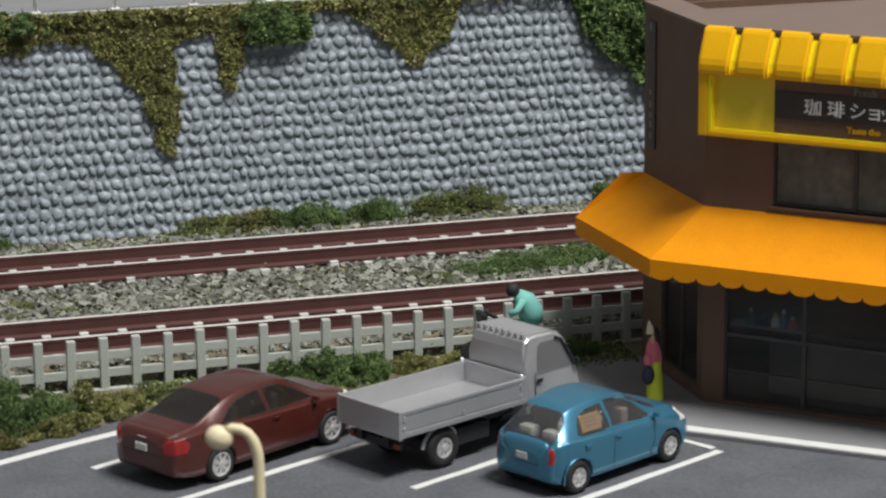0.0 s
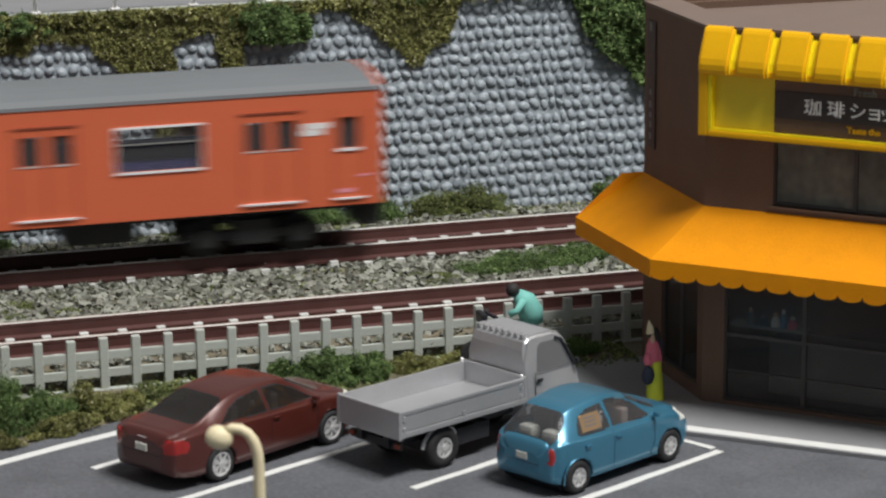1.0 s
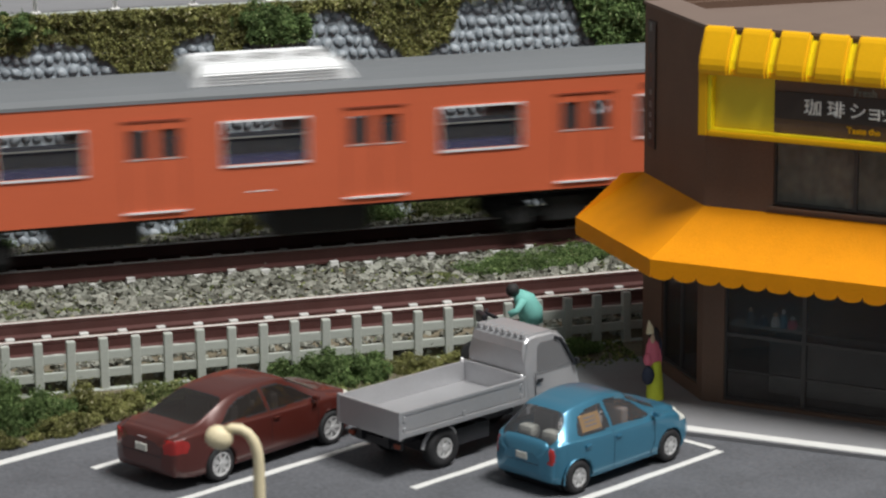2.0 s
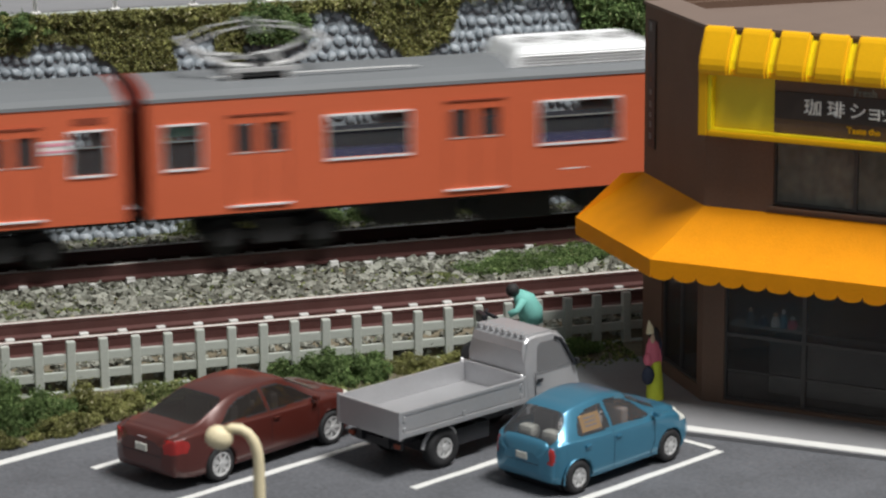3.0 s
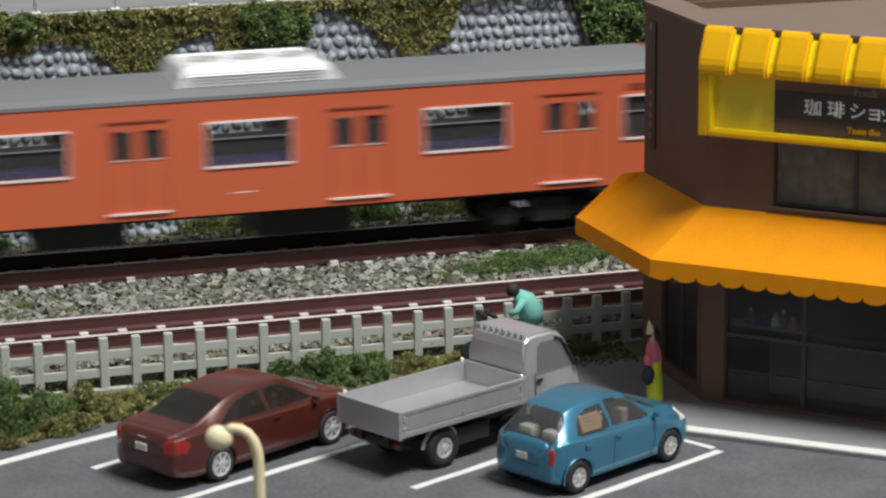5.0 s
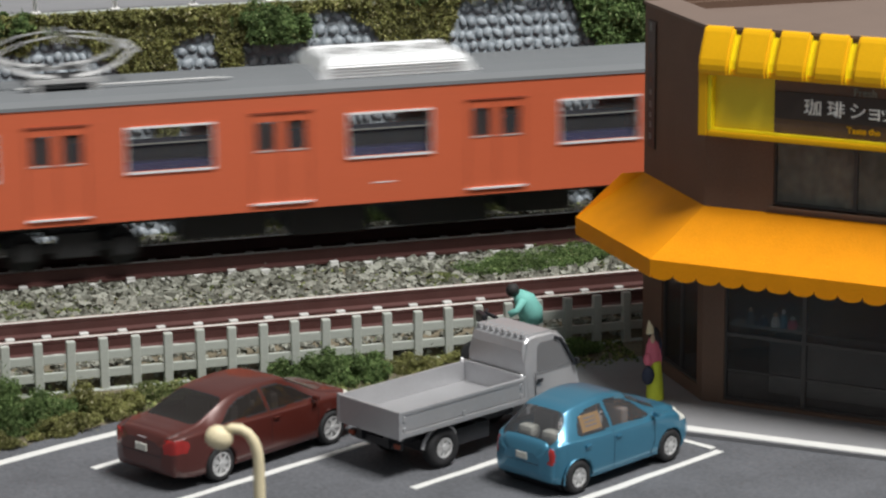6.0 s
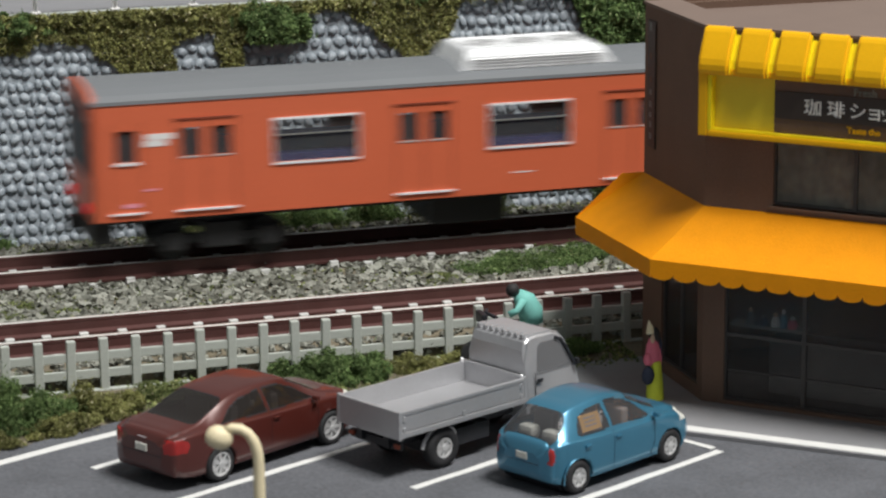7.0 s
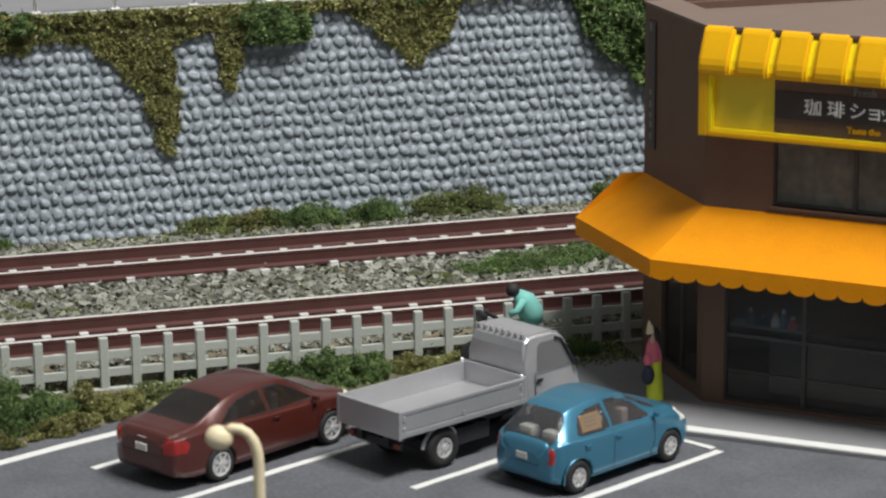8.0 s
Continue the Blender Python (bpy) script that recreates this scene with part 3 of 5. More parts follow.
# weeds at the wall's foot
for lumps, n, m, label in (
        ([(-4.3, 3.55, -0.50, 0.55, 0.3, 0.30), (-3.6, 3.5, -0.5, 0.6, 0.3, 0.38)], 1500, GRASS_MIX, "olive weeds at the foot of the stone wall"),
        ([(-2.9, 3.45, -0.5, 0.5, 0.3, 0.42), (-2.4, 3.5, -0.5, 0.3, 0.25, 0.5)], 1100, GRASS_OLIVE, "yellow-green weeds at the foot of the wall"),
        ([(-1.7, 3.5, -0.52, 0.65, 0.35, 0.60), (-1.0, 3.5, -0.52, 0.45, 0.3, 0.35)], 1700, GRASS_DARK, "dark green shrub at the foot of the wall"),
        ([(0.2, 3.5, -0.52, 0.7, 0.35, 0.55), (-0.4, 3.5, -0.5, 0.4, 0.3, 0.35)], 1600, GRASS_DARK, "green shrub before the stone wall"),
        ([(1.7, 3.55, -0.52, 0.8, 0.4, 0.62), (2.5, 3.55, -0.52, 0.75, 0.35, 0.60), (2.9, 3.5, -0.5, 0.35, 0.3, 0.4)], 2400, GRASS_MIX, "mixed weeds growing up the stone wall"),
        ([(6.0, 3.5, -0.5, 0.45, 0.3, 0.55)], 600, GRASS_DARK, "dark green shrub at the wall's foot beside the shop"),
        ([(-8.9, 3.4, -0.5, 0.45, 0.3, 0.40)], 600, GRASS_DARK, "dark shrub at the foot of the wall")):
    bush("weeds", [(x, y, z, rx * 1.35, ry * 1.1, rz * 1.12) for x, y, z, rx, ry, rz in lumps], int(n * 2.1), m, label, (0.022, 0.052), "weeds", "weeds along the wall")
# weeds between the tracks
for lumps, n, m, label in (
        ([(2.2, -2.1, -0.5, 1.2, 0.6, 0.44), (1.2, -2.2, -0.5, 0.8, 0.5, 0.34), (3.3, -1.9, -0.5, 0.9, 0.55, 0.40)], 3600, GRASS_DARK, "low green weeds in the ballast between the tracks"),
        ([(0.0, -2.5, -0.52, 0.6, 0.35, 0.16), (-0.5, -2.3, -0.52, 0.4, 0.3, 0.13)], 800, GRASS_MIX, "sparse weeds in the ballast"),
        ([(-6.35, -1.6, -0.52, 0.35, 0.28, 0.15)], 320, GRASS_DARK, "small green tuft in the ballast"),
        ([(-9.2, -2.4, -0.52, 0.8, 0.6, 0.16), (-8.3, -2.6, -0.52, 0.4, 0.4, 0.10)], 1000, GRASS_MIX, "olive weeds spread over the ballast")):
    bush("weeds", [(x, y, z, rx * 1.2, ry * 1.15, rz * 1.1) for x, y, z, rx, ry, rz in lumps], int(n * 2.1), m, label, (0.02, 0.048), "weeds", "weeds between the tracks")
# hedge strip between the fence and the car park
for lumps, n, m, label in (
        ([(-9.75, -8.6, -0.95, 0.8, 0.55, 0.72), (-10.4, -8.4, -0.95, 0.6, 0.5, 0.95)], 5500, GRASS_DARK, "green shrub beside the car park"),
        ([(-8.85, -8.30, -0.95, 0.75, 0.45, 0.62), (-8.2, -8.15, -0.95, 0.6, 0.35, 0.45), (-9.6, -9.05, -0.98, 0.9, 0.35, 0.38), (-10.9, -9.6, -1.0, 0.7, 0.35, 0.3)], 6500, GRASS_OLIVE, "olive-yellow shrub beside the car park"),
        ([(-7.3, -7.95, -0.95, 0.8, 0.35, 0.36), (-6.4, -7.8, -0.95, 0.7, 0.3, 0.28), (-5.5, -7.7, -0.95, 0.6, 0.3, 0.22)], 3200, GRASS_MIX, "low weeds before the concrete fence"),
        ([(-4.05, -7.75, -0.92, 0.75, 0.42, 0.74), (-3.3, -7.85, -0.92, 0.6, 0.38, 0.62), (-4.8, -7.6, -0.92, 0.55, 0.36, 0.50)], 6500, GRASS_DARK, "green shrub before the concrete fence"),
        ([(-2.4, -7.65, -0.92, 0.7, 0.3, 0.40), (-1.6, -7.6, -0.92, 0.6, 0.3, 0.36)], 2800, GRASS_OLIVE, "olive weeds before the concrete fence"),
        ([(0.2, -7.7, -0.92, 0.8, 0.35, 0.45), (1.2, -7.65, -0.92, 0.7, 0.3, 0.40)], 2600, GRASS_DARK, "dark shrub in the shade before the fence")):
    bush("hedge_shrub", lumps, n, m, label, (0.022, 0.05), "shrub", "shrubs along the fence")
bush("trackside_moss", [(x, -6.75 + 0.15 * math.sin(x * 3), -0.62, 0.45, 0.18, 0.14) for x in (-10.5, -9.2, -8.1, -7.0, -5.8, -4.6, -3.3, -2.2)], 2200, GRASS_OLIVE, "olive moss along the ballast shoulder", (0.025, 0.05), "moss", kind="stuff")


def ground_cover(name, n, x0, x1, y0, y1, z_of, material, label, size):
    c = np.stack([rng.uniform(x0, x1, n), rng.uniform(y0, y1, n), np.zeros(n)], 1)
    keep = np.array([noise.noise(Vector((p[0] * 0.9, p[1] * 1.6, 5.0))) > rng.uniform(-0.55, 0.15) for p in c])
    c = c[keep]
    c[:, 2] = [z_of(y) for y in c[:, 1]] + rng.uniform(0.0, 0.05, len(c))
    half = len(c) // 2
    v1, f1 = scatter(c[:half], rng.uniform(*size, half), rng)
    v2, f2 = leaves(c[half:], rng.uniform(size[0] * 1.3, size[1] * 1.4, len(c) - half), rng)
    ob = new(name, soup(name, np.vstack([v1, v2]), f1 + [tuple(a + len(v1) for a in f) for f in f2], material))
    return tagged(ob, label, "ground cover", kind="stuff")


verge = lambda y: float(np.interp(y, [-10.5, -8.6, -7.9, -7.0], [Z0, Z0 - 0.02, -0.92, -0.84]))
ground_cover("verge_moss", 9000, -13.0, 2.3, -8.55, -7.05, verge, GRASS_MIX, "olive-green moss over the verge by the fence", (0.02, 0.05))
ground_cover("ballast_moss", 7000, -12.0, 7.0, -4.3, -1.2, flat, GRASS_MIX, "thin patches of olive moss on the ballast", (0.015, 0.04))
ground_cover("wall_foot_moss", 4200, -12.0, 8.0, 2.7, 3.8, flat, GRASS_MIX, "olive moss along the foot of the wall", (0.02, 0.045))


# ---- the train ----
HALF, SIDE, SILL, GUTTER, PITCH = 9.73, 1.43, 1.08, 3.60, 4.84
DOORS = [-1.5 * PITCH, -0.5 * PITCH, 0.5 * PITCH, 1.5 * PITCH]
WIN_Z0, WIN_Z1 = 2.13, 3.06


def pierced(x0, x1, z0, z1, holes, thick=0.10):
    """A wall panel in the xz plane, outer face at y = 0, with holes (x0, x1, z0, z1) cut through."""
    xs = sorted({x0, x1, *[h[0] for h in holes], *[h[1] for h in holes]})
    zs = sorted({z0, z1, *[h[2] for h in holes], *[h[3] for h in holes]})
    bm = bmesh.new()
    vs = {}
    solid = lambda i, k: 0 <= i < len(xs) - 1 and 0 <= k < len(zs) - 1 and not any(h[0] <= xs[i] < h[1] and h[2] <= zs[k] < h[3] for h in holes)
    def at(i, k, y):
        if (i, k, y) not in vs:
            vs[i, k, y] = bm.verts.new((xs[i], y, zs[k]))
        return vs[i, k, y]
    for i in range(len(xs) - 1):
        for k in range(len(zs) - 1):
            if not solid(i, k):
                continue
            bm.faces.new((at(i, k, 0), at(i + 1, k, 0), at(i + 1, k + 1, 0), at(i, k + 1, 0)))
            bm.faces.new((at(i, k + 1, thick), at(i + 1, k + 1, thick), at(i + 1, k, thick), at(i, k, thick)))
            for di, dk, p, q in ((-1, 0, (i, k + 1), (i, k)), (1, 0, (i + 1, k), (i + 1, k + 1)), (0, -1, (i, k), (i + 1, k)), (0, 1, (i + 1, k + 1), (i, k + 1))):
                if not solid(i + di, k + dk):
                    bm.faces.new((at(*p, 0), at(*p, thick), at(*q, thick), at(*q, 0)))
    return bm


def frame_bm(x0, x1, z0, z1, w, y0, y1, side=0.0):
    u = side or w
    return boxes((x0 - u, x1 + u, y0, y1, z1, z1 + w), (x0 - u, x1 + u, y0, y1, z0 - w, z0), (x0 - u, x0, y0, y1, z0, z1), (x1, x1 + u, y0, y1, z0, z1))


MESH = {}


def shared(key, make):
    if key not in MESH:
        MESH[key] = make()
    return MESH[key]


def roof_bm():
    bm = bmesh.new()
    prof = [(-SIDE - 0.02, 3.585), (-SIDE - 0.01, 3.66), (-1.25, 3.76), (-0.8, 3.845), (-0.3, 3.885), (0.3, 3.885), (0.8, 3.845), (1.25, 3.76), (SIDE + 0.01, 3.66), (SIDE + 0.02, 3.585)]
    a = [bm.verts.new((-HALF + 0.03, y, z)) for y, z in prof]
    b = [bm.verts.new((HALF - 0.03, y, z)) for y, z in prof]
    for k in range(len(prof) - 1):
        bm.faces.new((a[k], b[k], b[k + 1], a[k + 1]))
    bm.faces.new(a)
    bm.faces.new(b[::-1])
    bm.faces.new((a[0], a[-1], b[-1], b[0]))
    bmesh.ops.recalc_face_normals(bm, faces=bm.faces)
    return bm


def end_bm(thick=0.10):
    prof = [(-SIDE, SILL), (SIDE, SILL), (SIDE, 3.66), (1.25, 3.78), (0.8, 3.865), (0.3, 3.905), (-0.3, 3.905), (-0.8, 3.865), (-1.25, 3.78), (-SIDE, 3.66)]
    bm = bmesh.new()
    a = [bm.verts.new((0, y, z)) for y, z in prof]
    b = [bm.verts.new((-thick, y, z)) for y, z in prof]
    bm.faces.new(a)
    bm.faces.new(b[::-1])
    for k in range(len(prof)):
        bm.faces.new((a[k], b[k], b[(k + 1) % len(prof)], a[(k + 1) % len(prof)]))
    bmesh.ops.recalc_face_normals(bm, faces=bm.faces)
    return bm


def bogie_bm():
    bm = bmesh.new()
    for s in (-1, 1):
        box(bm, -1.5, 1.5, s * 1.02 - 0.09, s * 1.02 + 0.09, 0.42, 0.62, 0.03)
        box(bm, -0.45, 0.45, s * 1.06 - 0.12, s * 1.06 + 0.12, 0.30, 0.86, 0.04)
        for x in (-1.05, 1.05):
            box(bm, x - 0.22, x + 0.22, s * 1.08 - 0.10, s * 1.08 + 0.10, 0.28, 0.70, 0.04)
    box(bm, -0.3, 0.3, -1.0, 1.0, 0.5, 0.95)
    return bm


def wheelset_bm():
    bm = bmesh.new()
    turn = Matrix.Rotation(math.pi / 2, 4, "X")
    for s in (-0.75, 0.75):
        lathe(bm, [(0.15, -0.07), (0.43, -0.07), (0.43, 0.07), (0.15, 0.07)], 20, Matrix.Translation((0, s, 0.43)) @ turn)
    lathe(bm, [(0.08, -0.75), (0.08, 0.75)], 10, Matrix.Translation((0, 0, 0.43)) @ turn)
    return bm


def ac_bm():
    bm = bmesh.new()
    prof = [(-1.08, 3.76), (-1.07, 4.06), (-0.84, 4.20), (0.84, 4.20), (1.07, 4.06), (1.08, 3.76)]
    a = [bm.verts.new((-1.80 + 0.45 * (z - 3.76), y, z)) for y, z in prof]
    b = [bm.verts.new((1.80 - 0.75 * (z - 3.76), y, z)) for y, z in prof]
    for k in range(len(prof) - 1):
        bm.faces.new((a[k], b[k], b[k + 1], a[k + 1]))
    bm.faces.new(a)
    bm.faces.new(b[::-1])
    bm.faces.new((a[0], a[-1], b[-1], b[0]))
    bmesh.ops.recalc_face_normals(bm, faces=bm.faces)
    bmesh.ops.bevel(bm, geom=list(bm.edges), offset=0.04, segments=2, affect="EDGES")
    return bm


def ac_fan_bm():
    """A round fan guard lying on top: a rim and three rings."""
    bm = bmesh.new()
    for r in (0.16, 0.28, 0.40):
        lathe(bm, [(r - 0.03, 4.195), (r - 0.03, 4.225), (r, 4.225), (r, 4.195)], 20, close=False)
    box(bm, -0.4, 0.4, -0.015, 0.015, 4.195, 4.22)
    box(bm, -0.015, 0.015, -0.4, 0.4, 4.195, 4.22)
    return bm


def pantograph(car, x):
    p = part("pantograph", boxes((-0.78, 0.78, -0.85, -0.75, 4.02, 4.10), (-0.78, 0.78, 0.75, 0.85, 4.02, 4.10), (-0.66, -0.56, -0.85, 0.85, 4.02, 4.10), (0.56, 0.66, -0.85, 0.85, 4.02, 4.10),
                                 *[(sx - 0.06, sx + 0.06, sy - 0.06, sy + 0.06, 3.78, 4.02) for sx in (-0.61, 0.61) for sy in (-0.8, 0.8)]), RIM, car, "silver folding pantograph", m=place(x, 0, 0))
    part("pantograph_base", boxes((-0.7, 0.7, -0.82, 0.82, 3.90, 3.96), bevel=0.02), TRAIN_DARK, p, "dark insulated base")
    for s in (-1, 1):
        for y in (-0.6, 0.6):
            part("pantograph_arm", tube(bmesh.new(), [(s * 0.2, y * 1.2, 4.13), (s * 0.75, y * 1.1, 4.19), (s * 1.15, y, 4.33), (s * 1.5, y * 0.8, 4.60)], 0.045, 8), RIM, p)
            part("upper_arm", tube(bmesh.new(), [(s * 1.5, y * 0.8, 4.60), (s * 0.8, y * 0.7, 4.86), (s * 0.15, y * 0.6, 4.95)], 0.017, 8), RIM, p)
        part("pivot_bar", tube(bmesh.new(), [(s * 1.5, -0.62, 4.60), (s * 1.5, 0.62, 4.60)], 0.05, 8), SILVER, p, "bright pivot bar")
        part("contact_bow", tube(bmesh.new(), [(s * 0.15, -0.95, 4.86), (s * 0.15, -0.7, 4.97), (s * 0.15, 0.7, 4.97), (s * 0.15, 0.95, 4.86)], 0.024, 8), RIM, p)


def train_car(front_cab, rear_cab, pantos, stickers, label):
    """One carriage about its middle, x forward, z from the rail top."""
    car = empty("train_car", place(0, 0, 0), label, "train carriage", "carriages of the orange train")
    cabs = [s for s, c in ((1, front_cab), (-1, rear_cab)) if c]
    wins = [(d - 0.93, d + 0.93) for d in (-PITCH, 0.0, PITCH)]
    ends = []
    for s in (-1, 1):
        if s in cabs:
            ends.append((s * 8.98 - 0.22, s * 8.98 + 0.22))
        else:
            ends.append((s * 8.93 - 0.40, s * 8.93 + 0.40))
    doorwin = [(d + o - 0.215, d + o + 0.215) for d in DOORS for o in (-0.335, 0.335)]
    holes = [(a, b, WIN_Z0 if b - a > 0.6 else 2.34, WIN_Z1 if b - a > 0.6 else 3.02) for a, b in wins + ends] + [(a, b, 2.40, 3.02) for a, b in doorwin]
    key = (front_cab, rear_cab)
    part("floor", shared("floor", lambda: data_of("floor", boxes((-HALF + 0.1, HALF - 0.1, -1.32, 1.32, 1.0, 1.2)), TRAIN_DARK)), None, car, "black underframe floor")
    part("roof", shared("roof", lambda: data_of("roof", roof_bm(), TRAIN_ROOF)), None, car, "matt grey roof")
    for s in (-1, 1):
        side = part("side_wall", shared(("side", key, s), lambda: data_of("side_wall", pierced(-HALF, HALF, SILL, GUTTER, holes) if s < 0 else
                    pierced(-HALF, HALF, SILL, GUTTER, [(-b, -a, c, d) for a, b, c, d in holes]), TRAIN_ORANGE)), None, car, "orange side with cut windows",
                    m=place(0, -SIDE, 0) if s < 0 else place(0, SIDE, 0, 0, 0, 180))
        if s < 0:
            for a, b in wins + ends:
                w = (a, b) in wins
                if b - a > 0.6:
                    part("window_frame", shared(("wf", round(b - a, 2)), lambda: data_of("window_frame", frame_bm(-(b - a) / 2, (b - a) / 2, WIN_Z0, WIN_Z1, 0.045, -0.03, 0.04, 0.022), SILVER)), None, side, "silver window frame", m=place((a + b) / 2, 0, 0))
                    part("window_bar", shared(("wb", round(b - a, 2)), lambda: data_of("window_bar", boxes((-(b - a) / 2, (b - a) / 2, 0.02, 0.06, 2.70, 2.73)), INSIDE_GREY)), None, side, m=place((a + b) / 2, 0, 0))
                else:
                    part("cab_sill", shared("cabsill", lambda: data_of("cab_sill", boxes((-0.26, 0.26, -0.03, 0.03, 2.28, 2.34)), SILVER)), None, side, "silver sill", m=place((a + b) / 2, 0, 0))
                part("window_pane", shared(("wp", round(b - a, 2)), lambda: data_of("window_pane", boxes((-(b - a) / 2, (b - a) / 2, 0.05, 0.065, WIN_Z0, WIN_Z1)), TRAIN_GLASS)), None, side, m=place((a + b) / 2, 0, 0))
            for d in DOORS:
                part("door_pane", shared("dp", lambda: data_of("door_pane", boxes(*[(o - 0.215, o + 0.215, 0.03, 0.045, 2.40, 3.02) for o in (-0.335, 0.335)]), TRAIN_GLASS)), None, side, m=place(d, 0, 0))
                part("door_seam", shared("ds", lambda: data_of("door_seam", boxes((-0.68, 0.68, -0.025, 0.01, 3.20, 3.235), (-0.66, -0.64, -0.008, 0.01, 1.28, 3.20), (0.64, 0.66, -0.008, 0.01, 1.28, 3.20), (-0.01, 0.01, -0.008, 0.01, 1.28, 3.20)), TRAIN_LINE)), None, side, "dark door joint", m=place(d, 0, 0))
                for o in (-0.335, 0.335):
                    part("glazing_bead", shared("dgb", lambda: data_of("glazing_bead", boxes((-0.225, 0.225, -0.012, 0.02, 2.37, 2.40)), RIM)), None, side, "thin silver bead under the door glass", m=place(d + o, 0, 0))
                part("door_step", shared("dst", lambda: data_of("door_step", boxes((-0.66, 0.66, -0.045, 0.02, 1.215, 1.255)), SILVER)), None, side, "bright silver door step", m=place(d, 0, 0))
            for s2 in (-1, 1):
                if s2 not in cabs:
                    part("sign_box", shared("sb", lambda: data_of("sign_box", boxes((-0.32, 0.32, -0.012, 0.02, 3.22, 3.36)), TRAIN_LINE)), None, side, "dark destination box", m=place(s2 * 8.93, 0, 0)) if s2 > 0 else None
                else:
                    part("white_badge", shared("badge", lambda: data_of("white_badge", boxes((-0.30, 0.30, -0.012, 0.01, 2.80, 2.93), (-0.34, 0.16, -0.012, 0.01, 2.66, 2.79)), STICKER_WHITE)), None, side, "white company badge", m=place(s2 * 8.26, 0, 0))
                    part("cab_seam", shared("cseam", lambda: data_of("cab_seam", boxes((-0.36, -0.345, -0.008, 0.01, 1.28, 3.2), (0.345, 0.36, -0.008, 0.01, 1.28, 3.2), ), TRAIN_LINE)), None, side, m=place(s2 * 8.98, 0, 0))
                    part("cab_step", shared("cstep", lambda: data_of("cab_step", boxes((-0.36, 0.36, -0.045, 0.02, 1.215, 1.255)), SILVER)), None, side, "bright silver cab step", m=place(s2 * 8.98, 0, 0))
                    part("stencil_mark", shared("csten", lambda: data_of("stencil_mark", boxes((-0.16, 0.16, -0.008, 0.01, 1.36, 1.45), (0.30, 0.56, -0.008, 0.01, 1.70, 1.75)), STICKER_PINK)), None, side, "faded pale stencil mark", m=place(s2 * 8.9, 0, 0))
            part("number_bar", shared("nb", lambda: data_of("number_bar", boxes((-0.24, 0.24, -0.006, 0.01, 1.52, 1.545)), STICKER_WHITE)), None, side, "small white marking", m=place(-0.15, 0, 0))
            if stickers:
                for d in (-3.63, -1.21, 1.21, 3.63, -6.05, 6.05, 8.35, -8.35):
                    st = part("white_sticker", shared("sw", lambda: data_of("white_sticker", boxes((-0.30, 0.30, -0.010, 0.01, 2.62, 2.92)), STICKER_WHITE)), None, side, "white and pink window-side sticker", m=place(d + (0.13 if abs(d) > 8 else 0) * (-1 if d > 0 else 1), 0, 0))
                    part("pink_bar", shared("sp", lambda: data_of("pink_bar", boxes((-0.28, 0.28, -0.016, 0.0, 2.80, 2.87), (-0.28, 0.28, -0.016, 0.0, 2.66, 2.71)), STICKER_PINK)), None, st)
    for s in (-1, 1):
        # inner ends carry the gap's shade in their colour; cab ends keep plain orange
        e = part("end_wall", shared(("end", s in cabs), lambda: data_of("end_wall", end_bm(), TRAIN_ORANGE if s in cabs else TRAIN_ORANGE_SHADED)), None, car, "orange cab end" if s in cabs else "end wall in orange darkened to red for the shade between carriages", m=place(HALF, 0, 0) if s > 0 else place(-HALF, 0, 0, 0, 0, 180))
        if s in cabs:
            part("windscreen", shared("ws", lambda: data_of("windscreen", boxes((0, 0.03, -1.22, 1.22, 2.02, 3.2), (0, 0.03, -0.9, 0.9, 3.28, 3.5), bevel=0.01), BLACK_GLASS)), None, e, "black front windows")
            part("skirt", shared("skirt", lambda: data_of("skirt", boxes((-0.5, 0.02, -1.2, 1.2, 0.55, 1.08), bevel=0.05), TRAIN_DARK)), None, e, "black coupler skirt")
            for y in (-1.0, 1.0):
                part("tail_light" if s < 0 else "head_light", shared(("tl", s), lambda: data_of("tail_light", lathe(bmesh.new(), [(0.12, 0.0), (0.12, 0.07), (0.08, 0.09)], 14, Matrix.Rotation(math.pi / 2, 4, "Y")), TAIL_RED if s < 0 else STICKER_WHITE)), None, e, "glowing red tail light" if s < 0 else "pale headlight", m=place(0, y, 1.33))
        else:
            part("gangway", shared("gw", lambda: data_of("gangway", boxes((0, 0.16, -0.55, 0.55, 1.15, 3.25), bevel=0.03), TRAIN_DARK)), None, e, "black gangway bellows")
        b = part("bogie", shared("bogie", lambda: data_of("bogie", bogie_bm(), TRAIN_DARK)), None, car, "black bogie", m=place(s * 6.9, 0, 0))
        for x in (-1.05, 1.05):
            part("wheelset", shared("wheelset", lambda: data_of("wheelset", wheelset_bm(), TRAIN_DARK)), None, b, m=place(x, 0, 0))
        part("coupler", shared("coupler", lambda: data_of("coupler", boxes((-0.35, 0.2, -0.14, 0.14, 0.72, 0.98), bevel=0.03), TRAIN_DARK)), None, car, m=place(s * (HALF - 0.02), 0, 0))
    for k, (x0, x1, z0, y1) in enumerate(((-4.6, -2.6, 0.45, -0.95), (-2.2, -0.4, 0.38, -1.05), (0.2, 2.4, 0.42, -1.05), (2.8, 4.4, 0.5, -0.95))):
        if not pantos and k in ((0, 2) if cabs else (1, 3)):
            continue
        part("equipment_box", shared(("eq", k), lambda: data_of("equipment_box", boxes((x0, x1, y1, -y1, z0, 1.05), bevel=0.05), TRAIN_DARK)), None, car, "black equipment box")
